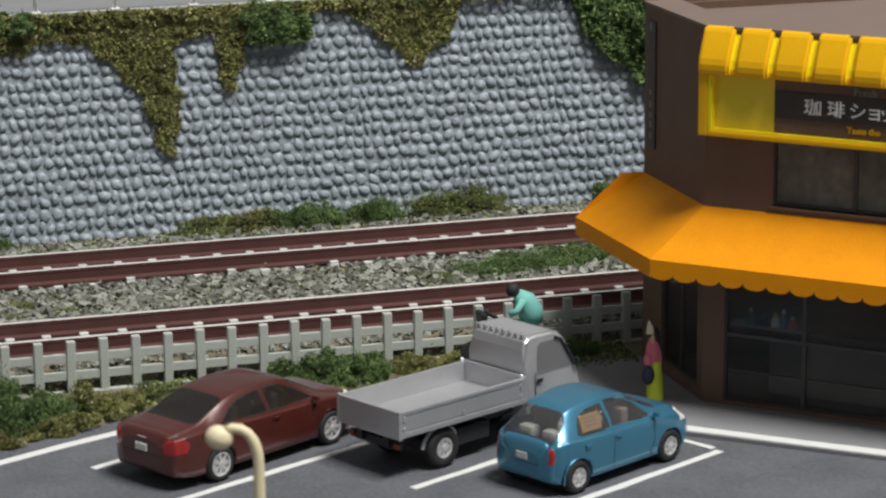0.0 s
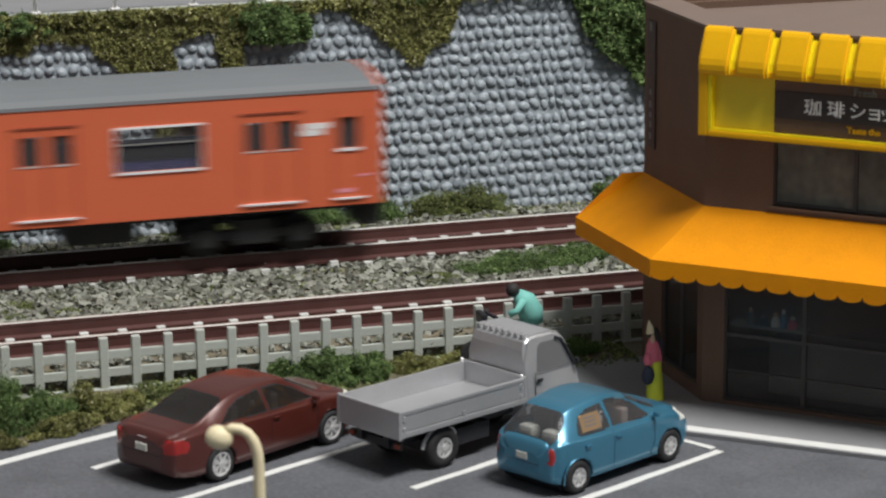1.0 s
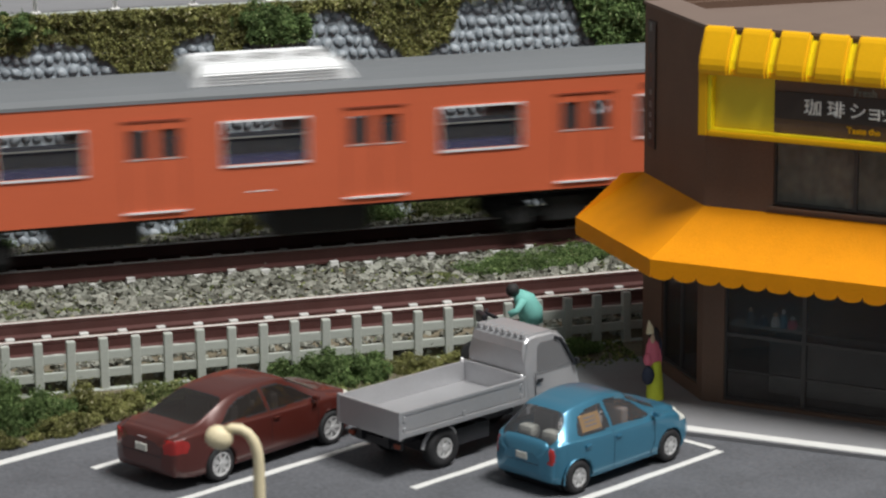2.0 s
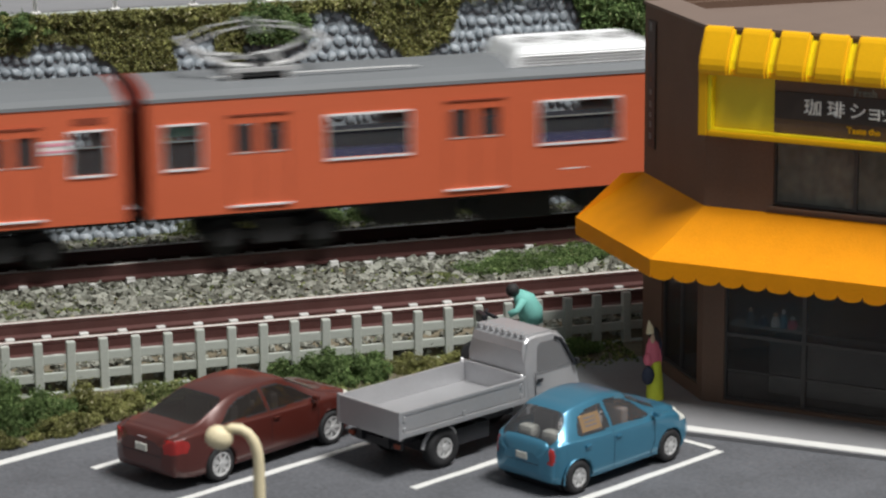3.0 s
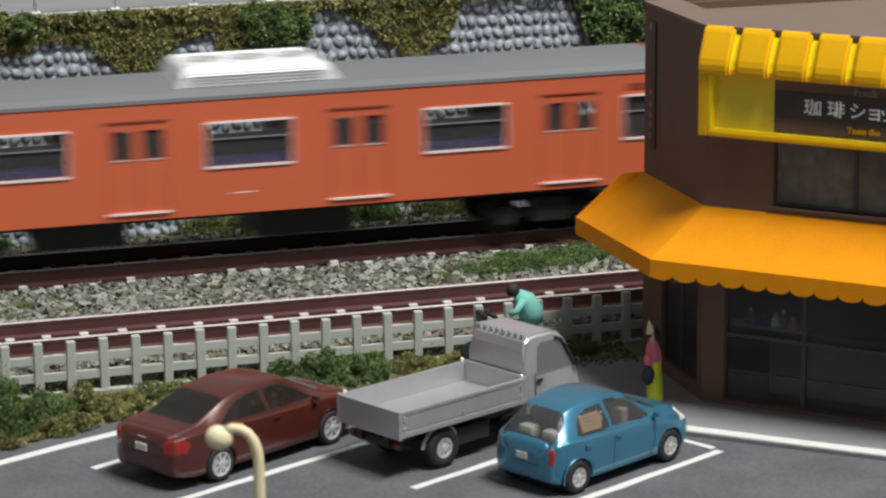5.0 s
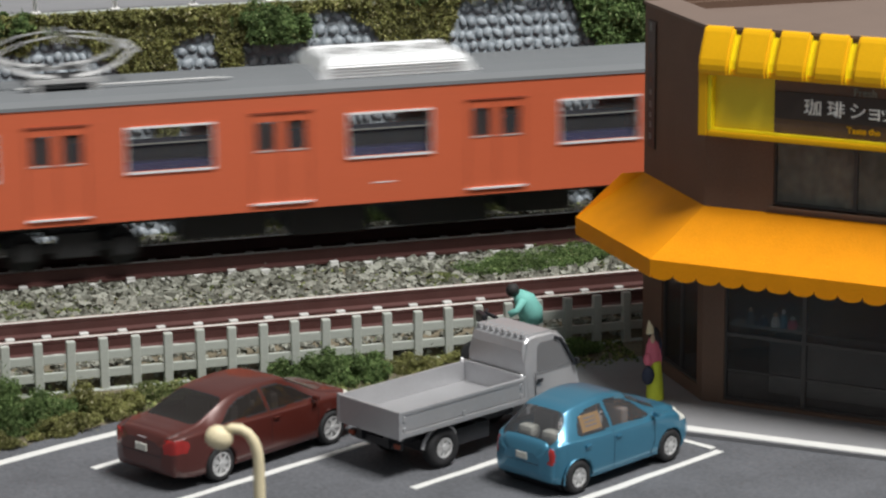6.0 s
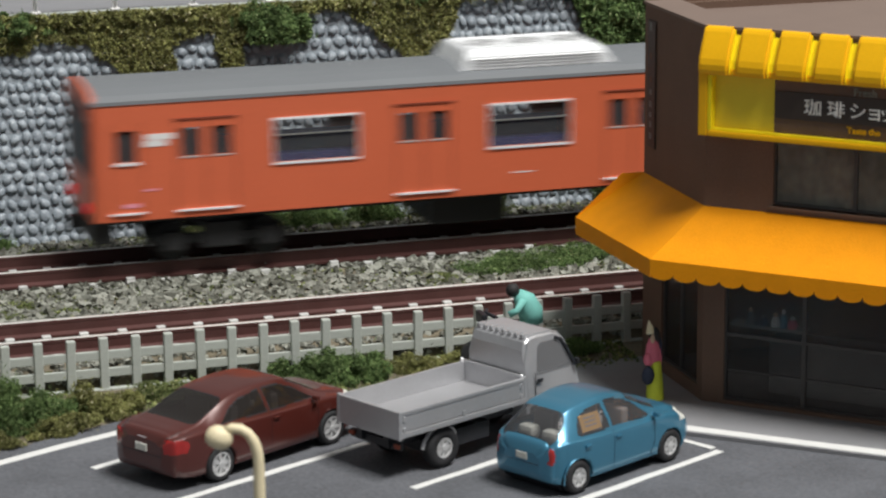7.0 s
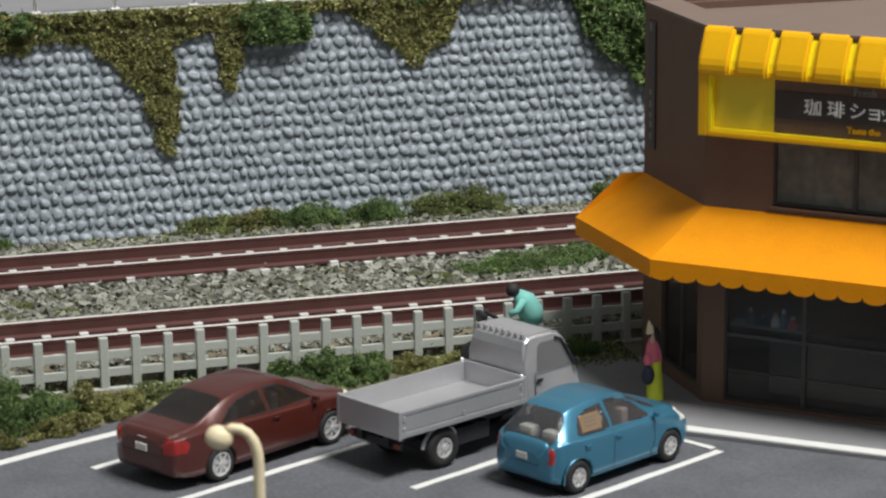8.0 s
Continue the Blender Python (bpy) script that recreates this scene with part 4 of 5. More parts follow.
    seat = part("bench_seat", shared("seats", lambda: data_of("bench_seat", boxes(*[(d - 1.6, d + 1.6, y0, y1, 1.2, 2.28) for d in (-PITCH, 0, PITCH) for y0, y1 in ((-1.3, -0.95), (0.95, 1.3))]), SEAT_BLUE)), None, car, "navy blue bench seats inside")
    ac = part("air_conditioner", shared("ac", lambda: data_of("air_conditioner", ac_bm(), AC_SILVER)), None, car, "silver roof air conditioner", m=place(-0.5 if front_cab else 0.35, 0, 0))
    part("ac_grille", shared("acg", lambda: data_of("ac_grille", boxes(*[(-1.55, 1.40, -1.095, -1.05, z, z + 0.022) for z in (3.80, 3.87, 3.94, 4.01)]), RIM)), None, ac, "grey side grille")
    for x in (-1.0, 0.0, 1.0):
        part("fan_guard", shared("fan", lambda: data_of("fan_guard", ac_fan_bm(), RIM)), None, ac, "grey round fan guard", m=place(x, 0, 0))
    for y in (-0.72, 0.72):
        part("ac_rib", shared("acr", lambda: data_of("ac_rib", boxes((-1.50, 1.36, -0.03, 0.03, 4.19, 4.225), bevel=0.008), AC_SILVER)), None, ac, m=place(0, y, 0))
    if not rear_cab:
        part("green_notice", shared("gn", lambda: data_of("green_notice", boxes((-0.38, 0.34, -1.2, -1.18, 2.78, 2.98)), GREEN_CARD)), None, car, "pale green notice inside the end window", m=place(-8.93, 0, 0))
    for x in pantos:
        pantograph(car, x)
        part("roof_cable", tube(bmesh.new(), [(x - 1.0, -0.75, 3.93), (x + 3.2, -0.75, 3.93), (x + 3.5, -0.72, 3.9)], 0.028, 8), RIM, car, "thin grey roof cable")
    return car


PLAIN = "orange commuter carriage with grey roof and silver window frames"
CARS = [train_car(True, False, (), False, "leading orange commuter carriage with driver's cab and grey roof"), train_car(False, False, (), False, PLAIN),
        train_car(False, False, (-7.05,), False, "orange commuter carriage with a silver pantograph on its roof"), train_car(False, False, (), True, "orange commuter carriage with pink and white stickers"),
        train_car(False, False, (), False, PLAIN), train_car(False, False, (), False, PLAIN),
        train_car(False, False, (-6.9,), False, "orange commuter carriage with a raised silver pantograph"), train_car(False, True, (), False, "last orange commuter carriage with red tail lights and black windscreen")]
CAR_LENGTH = 19.86
RUN = [(0.0, -28.04), (0.4, -17.15), (0.8, -6.29), (1.2, 4.54), (1.6, 15.33), (2.0, 26.13), (2.4, 36.93), (2.8, 47.75), (3.2, 58.44), (3.6, 68.99), (4.0, 79.6), (4.4, 90.09), (4.8, 100.28), (5.2, 110.03), (5.6, 119.28),
       (6.0, 128.2), (6.4, 137.13), (6.8, 146.41), (7.2, 156.25), (7.6, 166.58), (8.0, 176.8)]


def motions():
    for k, car in enumerate(CARS):
        walk(car, [(t, place(s - CAR_LENGTH * (k + 0.5), 0, 0)) for t, s in RUN])


# ---- coffee shop ----
CX, CY, BACK, PAVE, EAVE, TOP = 2.42, -11.2, -8.08, Z0 + 0.08, 2.83, 6.24
FL = 6.0                                            # length of the slanting front
FRONT = place(CX, CY, 0, 0, 0, -45)                 # x along the front, -y outwards
WEST = place(CX, BACK, 0, 0, 0, -90)                # x from the back to the corner
EX, EY = CX + FL * 0.70711, CY - FL * 0.70711


def coffee_shop():
    shop = empty("coffee_shop", place(0, 0, 0), "two-storey brown coffee shop with orange awning and yellow sign", "shop")
    lower = [(0.44, 2.02, PAVE + 0.08, 1.9), (2.02, 3.78, PAVE + 0.08, 1.9), (3.78, 5.5, PAVE + 0.08, 1.9)]
    upper = [(1.36, 2.93, 3.0, 4.5), (2.93, 4.5, 3.0, 4.5)]
    front = part("front_wall", pierced(0, FL, PAVE, TOP - 0.02, [(0.44, 5.5, PAVE + 0.08, 1.9), (1.36, 4.5, 3.0, 4.5)], 0.16), BROWN, shop, "brown slanting front wall", m=FRONT)
    west = part("side_wall", pierced(0, BACK - CY, PAVE, TOP - 0.02, [(1.02, 2.86, PAVE + 0.25, 1.9)], 0.16), BROWN, shop, "dark brown side wall", m=WEST)
    part("south_wall", boxes((EX, 18, EY, EY + 0.16, PAVE, TOP - 0.02)), BROWN, shop)
    part("back_wall", boxes((CX + 0.16, 18, BACK - 0.16, BACK, PAVE, TOP - 0.02)), BROWN, shop)
    part("east_wall", boxes((18, 18.16, EY, BACK, PAVE, TOP - 0.02)), BROWN, shop)
    part("shop_floor", prism(bmesh.new(), [(CX + 0.2, CY + 0.05), (EX + 0.1, EY + 0.2), (17.9, EY + 0.2), (17.9, BACK - 0.2), (CX + 0.2, BACK - 0.2)], PAVE - 0.05, PAVE + 0.05), SHOP_INSIDE, shop)
    part("upper_floor", prism(bmesh.new(), [(CX + 0.2, CY + 0.05), (EX + 0.1, EY + 0.2), (17.9, EY + 0.2), (17.9, BACK - 0.2), (CX + 0.2, BACK - 0.2)], 2.3, 2.5), SHOP_INSIDE, shop)
    # roof: a flat tan rim round a sunken middle
    rim = bmesh.new()
    prism(rim, [(CX - 0.03, BACK + 0.03), (CX - 0.03, CY - 0.012), (3.12, CY - 0.715), (3.12, BACK + 0.03)], TOP - 0.02, TOP + 0.04)
    prism(rim, [(3.12, CY - 0.715), (EX, EY - 0.04), (18.2, EY - 0.04), (18.2, -9.83), (3.12, -9.83)], TOP - 0.02, TOP + 0.04)
    part("roof_rim", rim, ROOF_TAN, shop, "tan flat roof rim")
    part("roof_deck", boxes((3.12, 18.1, -9.83, BACK, TOP - 0.3, TOP - 0.16)), ROOF_TAN, shop)
    part("roof_curb", boxes((3.12, 18.1, BACK - 0.02, BACK + 0.03, TOP - 0.2, TOP + 0.04), (3.10, 3.14, -9.83, BACK, TOP - 0.2, TOP + 0.02), (3.12, 18.1, -9.85, -9.81, TOP - 0.2, TOP + 0.02)), BROWN, shop)
    # windows and doors
    for a, b, z0, z1 in upper:
        w = part("upper_window", frame_bm(a + 0.035, b - 0.035, z0 + 0.06, z1 - 0.06, 0.035, 0.05, 0.12), SHOP_FRAME, front, "dark brown window frame")
        part("pane", boxes((a + 0.035, b - 0.035, 0.08, 0.095, z0 + 0.03, z1 - 0.03)), UPPER_GLASS, w)
    # added board: gives the upper panes the pale grey of the room behind
    part("pane_backing", boxes((1.38, 4.48, 0.125, 0.14, 3.02, 4.48)), DULL_GREY, front, "dull grey board added behind the glass to lighten the panes")
    part("window_sill", boxes((1.28, 4.6, -0.05, 0.1, 2.93, 3.0), bevel=0.01), BROWN, front)
    for a, b, z0, z1 in lower:
        w = part("glass_door", frame_bm(a + 0.04, b - 0.04, z0 + 0.05, z1 - 0.05, 0.04, 0.04, 0.12), SHOP_FRAME, front, "dark framed glass shop door")
        part("pane", boxes((a + 0.04, b - 0.04, 0.075, 0.09, z0 + 0.05, z1 - 0.05)), SHOP_GLASS, w)
        part("glazing_bar", boxes((a + 0.04, b - 0.04, 0.03, 0.11, 0.40, 0.46), (a + 0.04, b - 0.04, 0.045, 0.10, -0.29, -0.26)), SHOP_FRAME, w, "grey glazing bar")
    w = part("side_window", frame_bm(1.07, 2.81, PAVE + 0.30, 1.85, 0.05, 0.04, 0.12), SHOP_FRAME, west)
    part("pane", boxes((1.07, 2.81, 0.075, 0.09, PAVE + 0.30, 1.85)), SHOP_GLASS, w)
    part("glazing_bar", boxes((1.92, 1.97, 0.04, 0.11, PAVE + 0.3, 1.85)), SHOP_FRAME, w)
    # things behind the glass
    part("counter", boxes((1.0, 3.4, 0.9, 1.5, PAVE + 0.05, 0.2), bevel=0.03), INSIDE_GREY, front, "dim grey counter behind the glass")
    part("display_shelf", boxes((0.5, 1.95, 0.18, 0.50, 0.56, 0.62)), INSIDE_GREY, front, "dim shelf behind the glass")
    for u, h, r, m, top in ((0.86, 0.30, 0.07, INSIDE_GREY, SKIN), (1.36, 0.26, 0.08, SIGN_TEXT, SKIN), (1.52, 0.34, 0.07, BLUE, SIGN_TEXT), (1.70, 0.22, 0.09, PINK, SIGN_TEXT), (1.12, 0.2, 0.08, NAVY, INSIDE_GREY)):
        jar = part("display_jar", lathe(bmesh.new(), [(r, 0.62), (r * 1.1, 0.62 + h * 0.3), (r * 0.7, 0.62 + h * 0.7), (r * 0.4, 0.62 + h * 0.75)], 12, Matrix.Translation((u, 0.28, 0))), m, front, "small ornament behind the glass")
        part("stopper", lathe(bmesh.new(), [(r * 0.3, 0.62 + h * 0.74), (r * 0.6, 0.62 + h * 0.88), (r * 0.3, 0.62 + h * 1.03)], 10, Matrix.Translation((u, 0.28, 0))), top, jar)
    # narrow name board on the side wall
    nb = part("name_board", boxes((0.22, 0.62, -0.035, 0.0, 3.45, 5.95), bevel=0.01), SIGN_DARK, west, "narrow dark board with worn lettering")
    for z, h in ((5.75, 0.16), (5.2, 0.12), (4.75, 0.10), (4.5, 0.1), (4.25, 0.12), (4.05, 0.1), (3.85, 0.12), (3.62, 0.12)):
        part("letter_bar", boxes((0.34, 0.46, -0.042, -0.034, z, z + h)), BROWN if z < 5.7 and z > 4.6 else INSIDE_GREY, nb)
    # awning: two mitred slopes with a hanging valance
    d, df, z0, z1, th, be = 1.28, 1.07, 2.0, EAVE + 0.04, 0.05, -7.82      # overhang of the side, of the front
    dc = d - 0.08
    k = 1.41421 * df - dc
    bm = bmesh.new()
    rows_ = [[(CX, BACK), (CX, CY), (EX, EY)], [(CX - d - 0.06, be), (CX - dc, CY - k), (EX - df * 0.70711, EY - df * 0.70711)]]
    up = [bm.verts.new((x, y, z1)) for x, y in rows_[0]]
    lo = [bm.verts.new((x, y, z0)) for x, y in rows_[1]]
    up2 = [bm.verts.new((x, y, z1 - th)) for x, y in rows_[0]]
    lo2 = [bm.verts.new((x, y, z0 - th)) for x, y in rows_[1]]
    for i in (0, 1):
        bm.faces.new((up[i], lo[i], lo[i + 1], up[i + 1]))
        bm.faces.new((up2[i + 1], lo2[i + 1], lo2[i], up2[i]))
    t1, t2 = bm.verts.new((CX - 0.42, -7.95, z1 - 0.02)), bm.verts.new((CX, -7.95, z1 - 0.02))
    bm.faces.new((lo[0], up[0], t1)), bm.faces.new((up[0], t2, t1)), bm.faces.new((lo2[0], t1, up2[0])), bm.faces.new((up2[0], t1, t2))
    bmesh.ops.recalc_face_normals(bm, faces=bm.faces)
    part("awning", bm, AWNING, shop, "bright orange sloping awning")
    bm = bmesh.new()
    prism(bm, [(CX - d - 0.06, be), (CX - dc, CY - k), (CX - dc + 0.05, CY - k), (CX - d - 0.01, be)], z0 - 0.34, z0 + 0.004)
    bmesh.ops.recalc_face_normals(bm, faces=bm.faces)
    v = part("side_valance", bm, AWNING, shop, "straight orange awning edge")
    # scalloped front valance
    start = df - 1.41421 * dc
    bm = bmesh.new()
    pts, pitch = [], 0.46
    n = int((FL - start) / pitch)
    for i in range(n):
        for a in np.linspace(0, math.pi, 9)[:-1]:
            pts.append((start + pitch * (i + 0.5) - 0.5 * pitch * math.cos(a), z0 - 0.22 - 0.15 * math.sin(a) ** 0.7))
    pts += [(start + pitch * n, z0 - 0.22), (start + pitch * n, z0 + 0.004), (start, z0 + 0.004)]
    fa = [bm.verts.new((u, -df, z)) for u, z in pts]
    fb = [bm.verts.new((u, -df + 0.05, z)) for u, z in pts]
    bm.faces.new(fa)
    bm.faces.new(fb[::-1])
    for i in range(len(pts)):
        bm.faces.new((fa[i], fb[i], fb[(i + 1) % len(pts)], fa[(i + 1) % len(pts)]))
    bmesh.ops.recalc_face_normals(bm, faces=bm.faces)
    part("front_valance", bm, AWNING, shop, "orange scalloped awning edge", m=FRONT)
    return shop


def roof_sign():
    s = empty("shop_sign", FRONT, "yellow coffee shop sign with tile canopy and dark name strip", "sign")
    part("sign_frame", boxes((-0.02, 0.16, -0.34, 0.0, 4.27, 5.55), (0.16, FL, -0.34, 0.0, 4.27, 4.38), (0.16, FL, -0.30, 0.0, 5.42, 5.55), bevel=0.03), SIGN_YELLOW, s, "yellow sign frame")
    part("sign_lip", boxes((0.16, 0.25, -0.33, -0.02, 4.38, 5.42), bevel=0.02), SIGN_YELLOW_LIT, s, "inner lip in yellow brightened to lemon for light through the plastic")
    part("sign_ledge", boxes((0.25, FL, -0.30, -0.02, 4.375, 4.42), bevel=0.012), SIGN_YELLOW_LIT, s, "lower ledge in yellow brightened to lemon for light through the plastic")
    part("mustard_panel", boxes((0.20, 1.42, -0.16, -0.02, 4.38, 5.45)), SIGN_OLIVE, s, "plain mustard-yellow panel")
    part("brown_panel", boxes((1.42, FL, -0.17, -0.02, 4.38, 5.45)), BROWN, s, "brown back panel")
    strip_ = part("name_strip", boxes((1.44, FL, -0.20, -0.165, 4.70, 5.20)), SIGN_DARK, s, "dark name strip")
    # canopy tiles
    bm = bmesh.new()
    prof = [(-0.39, 5.44), (-0.415, 5.52), (-0.415, 5.62), (-0.385, 5.73), (-0.30, 5.91), (-0.15, 6.20), (-0.10, 6.26), (-0.05, 6.285), (0.0, 6.285), (0.0, 5.44)]
    a = [bm.verts.new((0, y, z)) for y, z in prof]
    b = [bm.verts.new((0.60, y, z)) for y, z in prof]
    bm.faces.new(a[::-1])
    # right flank takes the brightened yellow, painted as light through the tile
    bm.faces.new(b).material_index = 1
    for i in range(len(prof)):
        bm.faces.new((a[i], a[(i + 1) % len(prof)], b[(i + 1) % len(prof)], b[i]))
    bmesh.ops.recalc_face_normals(bm, faces=bm.faces)
    bmesh.ops.bevel(bm, geom=[e for e in bm.edges if abs(e.verts[0].co.x - e.verts[1].co.x) < 1e-6 and e.verts[0].co.y < -0.05], offset=0.05, segments=3, affect="EDGES")
    tile = data_of("canopy_tile", bm, [SIGN_YELLOW, SIGN_YELLOW_LIT], False)
    bm = bmesh.new()
    prof = [(-0.27, 5.42), (-0.28, 5.55), (-0.24, 5.70), (-0.02, 6.12), (-0.01, 6.14), (0.0, 6.14), (0.0, 5.45)]
    a = [bm.verts.new((0.3, y, z)) for y, z in prof]
    b = [bm.verts.new((FL - 0.1, y, z)) for y, z in prof]
    bm.faces.new(a[::-1])
    bm.faces.new(b)
    for i in range(len(prof)):
        bm.faces.new((a[i], a[(i + 1) % len(prof)], b[(i + 1) % len(prof)], b[i]))
    bmesh.ops.recalc_face_normals(bm, faces=bm.faces)
    base = part("canopy_base", bm, SIGN_YELLOW_LIT, s, "canopy under the tiles in yellow brightened to lemon for light through the plastic")
    for i in range(8):
        part("canopy_tile", tile, None, base, m=place(-0.01 + 0.745 * i, 0, 0))

    def words(text, size, u, z, m, name, wide=1.0):
        cu = bpy.data.curves.new(name, "FONT")
        cu.body, cu.size, cu.extrude, cu.offset, cu.resolution_u = text, size, 0.012, 0.004, 3
        tmp = bpy.data.objects.new(name, cu)
        scene.collection.objects.link(tmp)
        bpy.context.view_layer.update()
        me = bpy.data.meshes.new_from_object(tmp.evaluated_get(bpy.context.evaluated_depsgraph_get()))
        bpy.data.objects.remove(tmp)
        bpy.data.curves.remove(cu)
        me.transform(Matrix.Translation((u * K, 0, z * K)) @ Matrix.Rotation(math.pi / 2, 4, "X") @ Matrix.Diagonal((K * wide, K, K, 1)))
        me.materials.clear()
        me.materials.append(m)
        return me
    for sign, u in (("珈", 2.0), ("琲", 2.44), ("シ", 2.85), ("ョ", 3.17), ("ッ", 3.41)):
        part("letter", words(sign, 0.325, u, 4.83, SIGN_TEXT, "letter", 1.08), None, strip_, "white shop name lettering", m=place(0, -0.205, 0))
    part("small_lettering", words("Fresh", 0.20, 2.93, 5.225, DULL_GREY, "small_lettering"), None, s, "small pale lettering", m=place(0, -0.18, 0))
    part("slogan", words("Taste the", 0.165, 2.82, 4.53, SIGN_YELLOW, "slogan"), None, s, "small yellow lettering", m=place(0, -0.18, 0))
    return s


coffee_shop()
roof_sign()


# ---- vehicles ----
def smooth_rows(xs, table, new_x):
    """Cubic blending of the columns of table over xs."""
    xs, table = np.asarray(xs, float), np.asarray(table, float)
    g = np.gradient(table, xs, axis=0)
    i = np.clip(np.searchsorted(xs, new_x) - 1, 0, len(xs) - 2)
    h = (xs[i + 1] - xs[i])[:, None]
    t = ((new_x - xs[i]) / (xs[i + 1] - xs[i]))[:, None]
    return (2 * t**3 - 3 * t**2 + 1) * table[i] + (t**3 - 2 * t**2 + t) * h * g[i] + (3 * t**2 - 2 * t**3) * table[i + 1] + (t**3 - t**2) * h * g[i + 1]


def grown(poly, by):
    cx, cz = sum(p[0] for p in poly) / len(poly), sum(p[1] for p in poly) / len(poly)
    return [(x + by * (1 if x > cx else -1), z + by * (1 if z > cz else -1)) for x, z in poly]


RIM_SHARE = {"hatchback_car": 0.57, "sedan_car": 0.68, "truck": 0.50}


def wheel_meshes(radius, width, key):
    share = RIM_SHARE[key]

    def tyre():
        r, w = radius, width / 2
        return data_of("tyre", lathe(bmesh.new(), [(r * share, -w), (r * 0.92, -w), (r, -w * 0.6), (r, w * 0.6), (r * 0.92, w), (r * share, w), (r * (share - 0.02), w * 0.5)], 28, Matrix.Rotation(math.pi / 2, 4, "X")), TYRE, True)

    def rim():
        bm = bmesh.new()
        turn = Matrix.Rotation(math.pi / 2, 4, "X")
        lathe(bm, [(radius * share, width * 0.42), (radius * share, width * 0.50), (radius * (share - 0.08), width * 0.51), (radius * (share - 0.11), width * 0.38)], 28, turn, close=False)
        lathe(bm, [(radius * 0.17, width * 0.3), (radius * 0.17, width * 0.52), (radius * 0.10, width * 0.55)], 14, turn)
        for k in range(7):
            box(bm, radius * 0.12, radius * (share - 0.05), -radius * 0.075, radius * 0.075, width * 0.36, width * 0.47, 0.0, turn @ Matrix.Rotation(6.28319 * k / 7, 4, "Z"))
        lathe(bm, [(radius * (share - 0.06), width * 0.30), (radius * 0.05, width * 0.31)], 20, turn, close=False)
        return data_of("rim", bm, RIM)
    return shared(("tyre", key), tyre), shared(("rim", key), rim)


def add_wheels(car, spots, radius, width, key):
    t, r = wheel_meshes(radius, width, key)
    for x, y in spots:
        w = part("wheel", t, None, car, "black tyre with silver spoked rim", m=place(x, y, radius, 0, 0, 0 if y < 0 else 180))
        part("rim", r, None, w, "silver spoked rim")


def car(name, label, m, paint, stations, windows, screen, rear, axles, radius, track_y, lamps, glass_mat):
    """A closed car from stations (x, half width, underside, belt, top, half roof width)."""
    thing = empty(name, m, label, "car", "parked vehicles")
    st = np.array(stations, float)
    nx = 230
    u = np.linspace(0, 1, nx)
    x = st[0, 0] + (st[-1, 0] - st[0, 0]) * (0.5 - 0.5 * np.cos(math.pi * u)) * 0.35 + (st[-1, 0] - st[0, 0]) * u * 0.65
    w, zb, zs, zt, wt = smooth_rows(st[:, 0], st[:, 1:], x).T
    o = np.zeros_like(w)
    ctrl = np.stack([np.stack([o, zb], 1), np.stack([0.82 * w, zb], 1), np.stack([0.965 * w, zb + 0.07], 1), np.stack([w, zb + 0.45 * (zs - zb)], 1), np.stack([0.985 * w, zs - 0.07], 1), np.stack([0.94 * w, zs], 1),
                     np.stack([0.5 * (0.94 * w + wt) + 0.015, 0.5 * (zs + zt - 0.08)], 1), np.stack([wt, zt - 0.07], 1), np.stack([0.86 * wt, zt - 0.022], 1), np.stack([0.5 * wt, zt - 0.004], 1), np.stack([o, zt], 1)], 1)
    par = np.linspace(0, 1, ctrl.shape[1])
    nv = 84
    fine = np.linspace(0, 1, nv)
    ring = np.stack([smooth_rows(par, c, fine) for c in ctrl])          # nx, nv, 2
    belt, edge = 5 / 10, 7 / 10
    verts = {}
    groups = {}

    def face(tag, quad):
        groups.setdefault(tag, []).append(quad)
    for sgn in (1, -1):
        for i in range(nx - 1):
            for j in range(nv - 1):
                cx = (x[i] + x[i + 1]) / 2
                cy, cz = ring[i:i + 2, j:j + 2].mean(axis=(0, 1))
                v = (fine[j] + fine[j + 1]) / 2
                tag = "body"
                if belt - 0.06 < v < edge + 0.04:
                    for k, poly in enumerate(windows):
                        if inside(poly, cx, cz):
                            tag = ("side", k, sgn)
                        elif inside(grown(poly, 0.016), cx, cz) and tag == "body":
                            tag = "trim"
                for k, (x0, x1, hy) in enumerate((screen, rear)):
                    if v > edge - (0.06 if k == 0 else 0.17) and x0 < cx < x1 and cy < hy(cx):
                        tag = ("screen", k)
                    elif v > edge - (0.06 if k == 0 else 0.17) and x0 - 0.014 < cx < x1 + 0.014 and cy < hy(min(max(cx, x0), x1)) + 0.014 and tag == "body":
                        tag = "trim"
                for ax in axles:
                    if 0.1 < v < belt and (cx - ax) ** 2 + (cz - radius) ** 2 < (radius * 1.16) ** 2 and cy > 0.5:
                        tag = "gone"
                for k, (x0, x1, y0, y1, z0_, z1_, _) in enumerate(lamps):
                    if x0 < cx < x1 and y0 < cy < y1 and ((cz - (z0_ + z1_) / 2) / (z1_ - z0_) * 2) ** 2 + (max(0.0, 2 * (cx - x0) / (x1 - x0) - 1.0) if x0 < 0 else 0.0) ** 2 < 1:
                        tag = ("lamp", k, sgn)
                quad = ((i, j, sgn), (i + 1, j, sgn), (i + 1, j + 1, sgn), (i, j + 1, sgn))
                face(tag, quad if sgn < 0 else quad[::-1])
    xyz = lambda q: (x[q[0]], q[2] * ring[q[0], q[1], 0], ring[q[0], q[1], 1])

    def build(quads):
        ids, vv, ff = {}, [], []
        for quad in quads:
            f = []
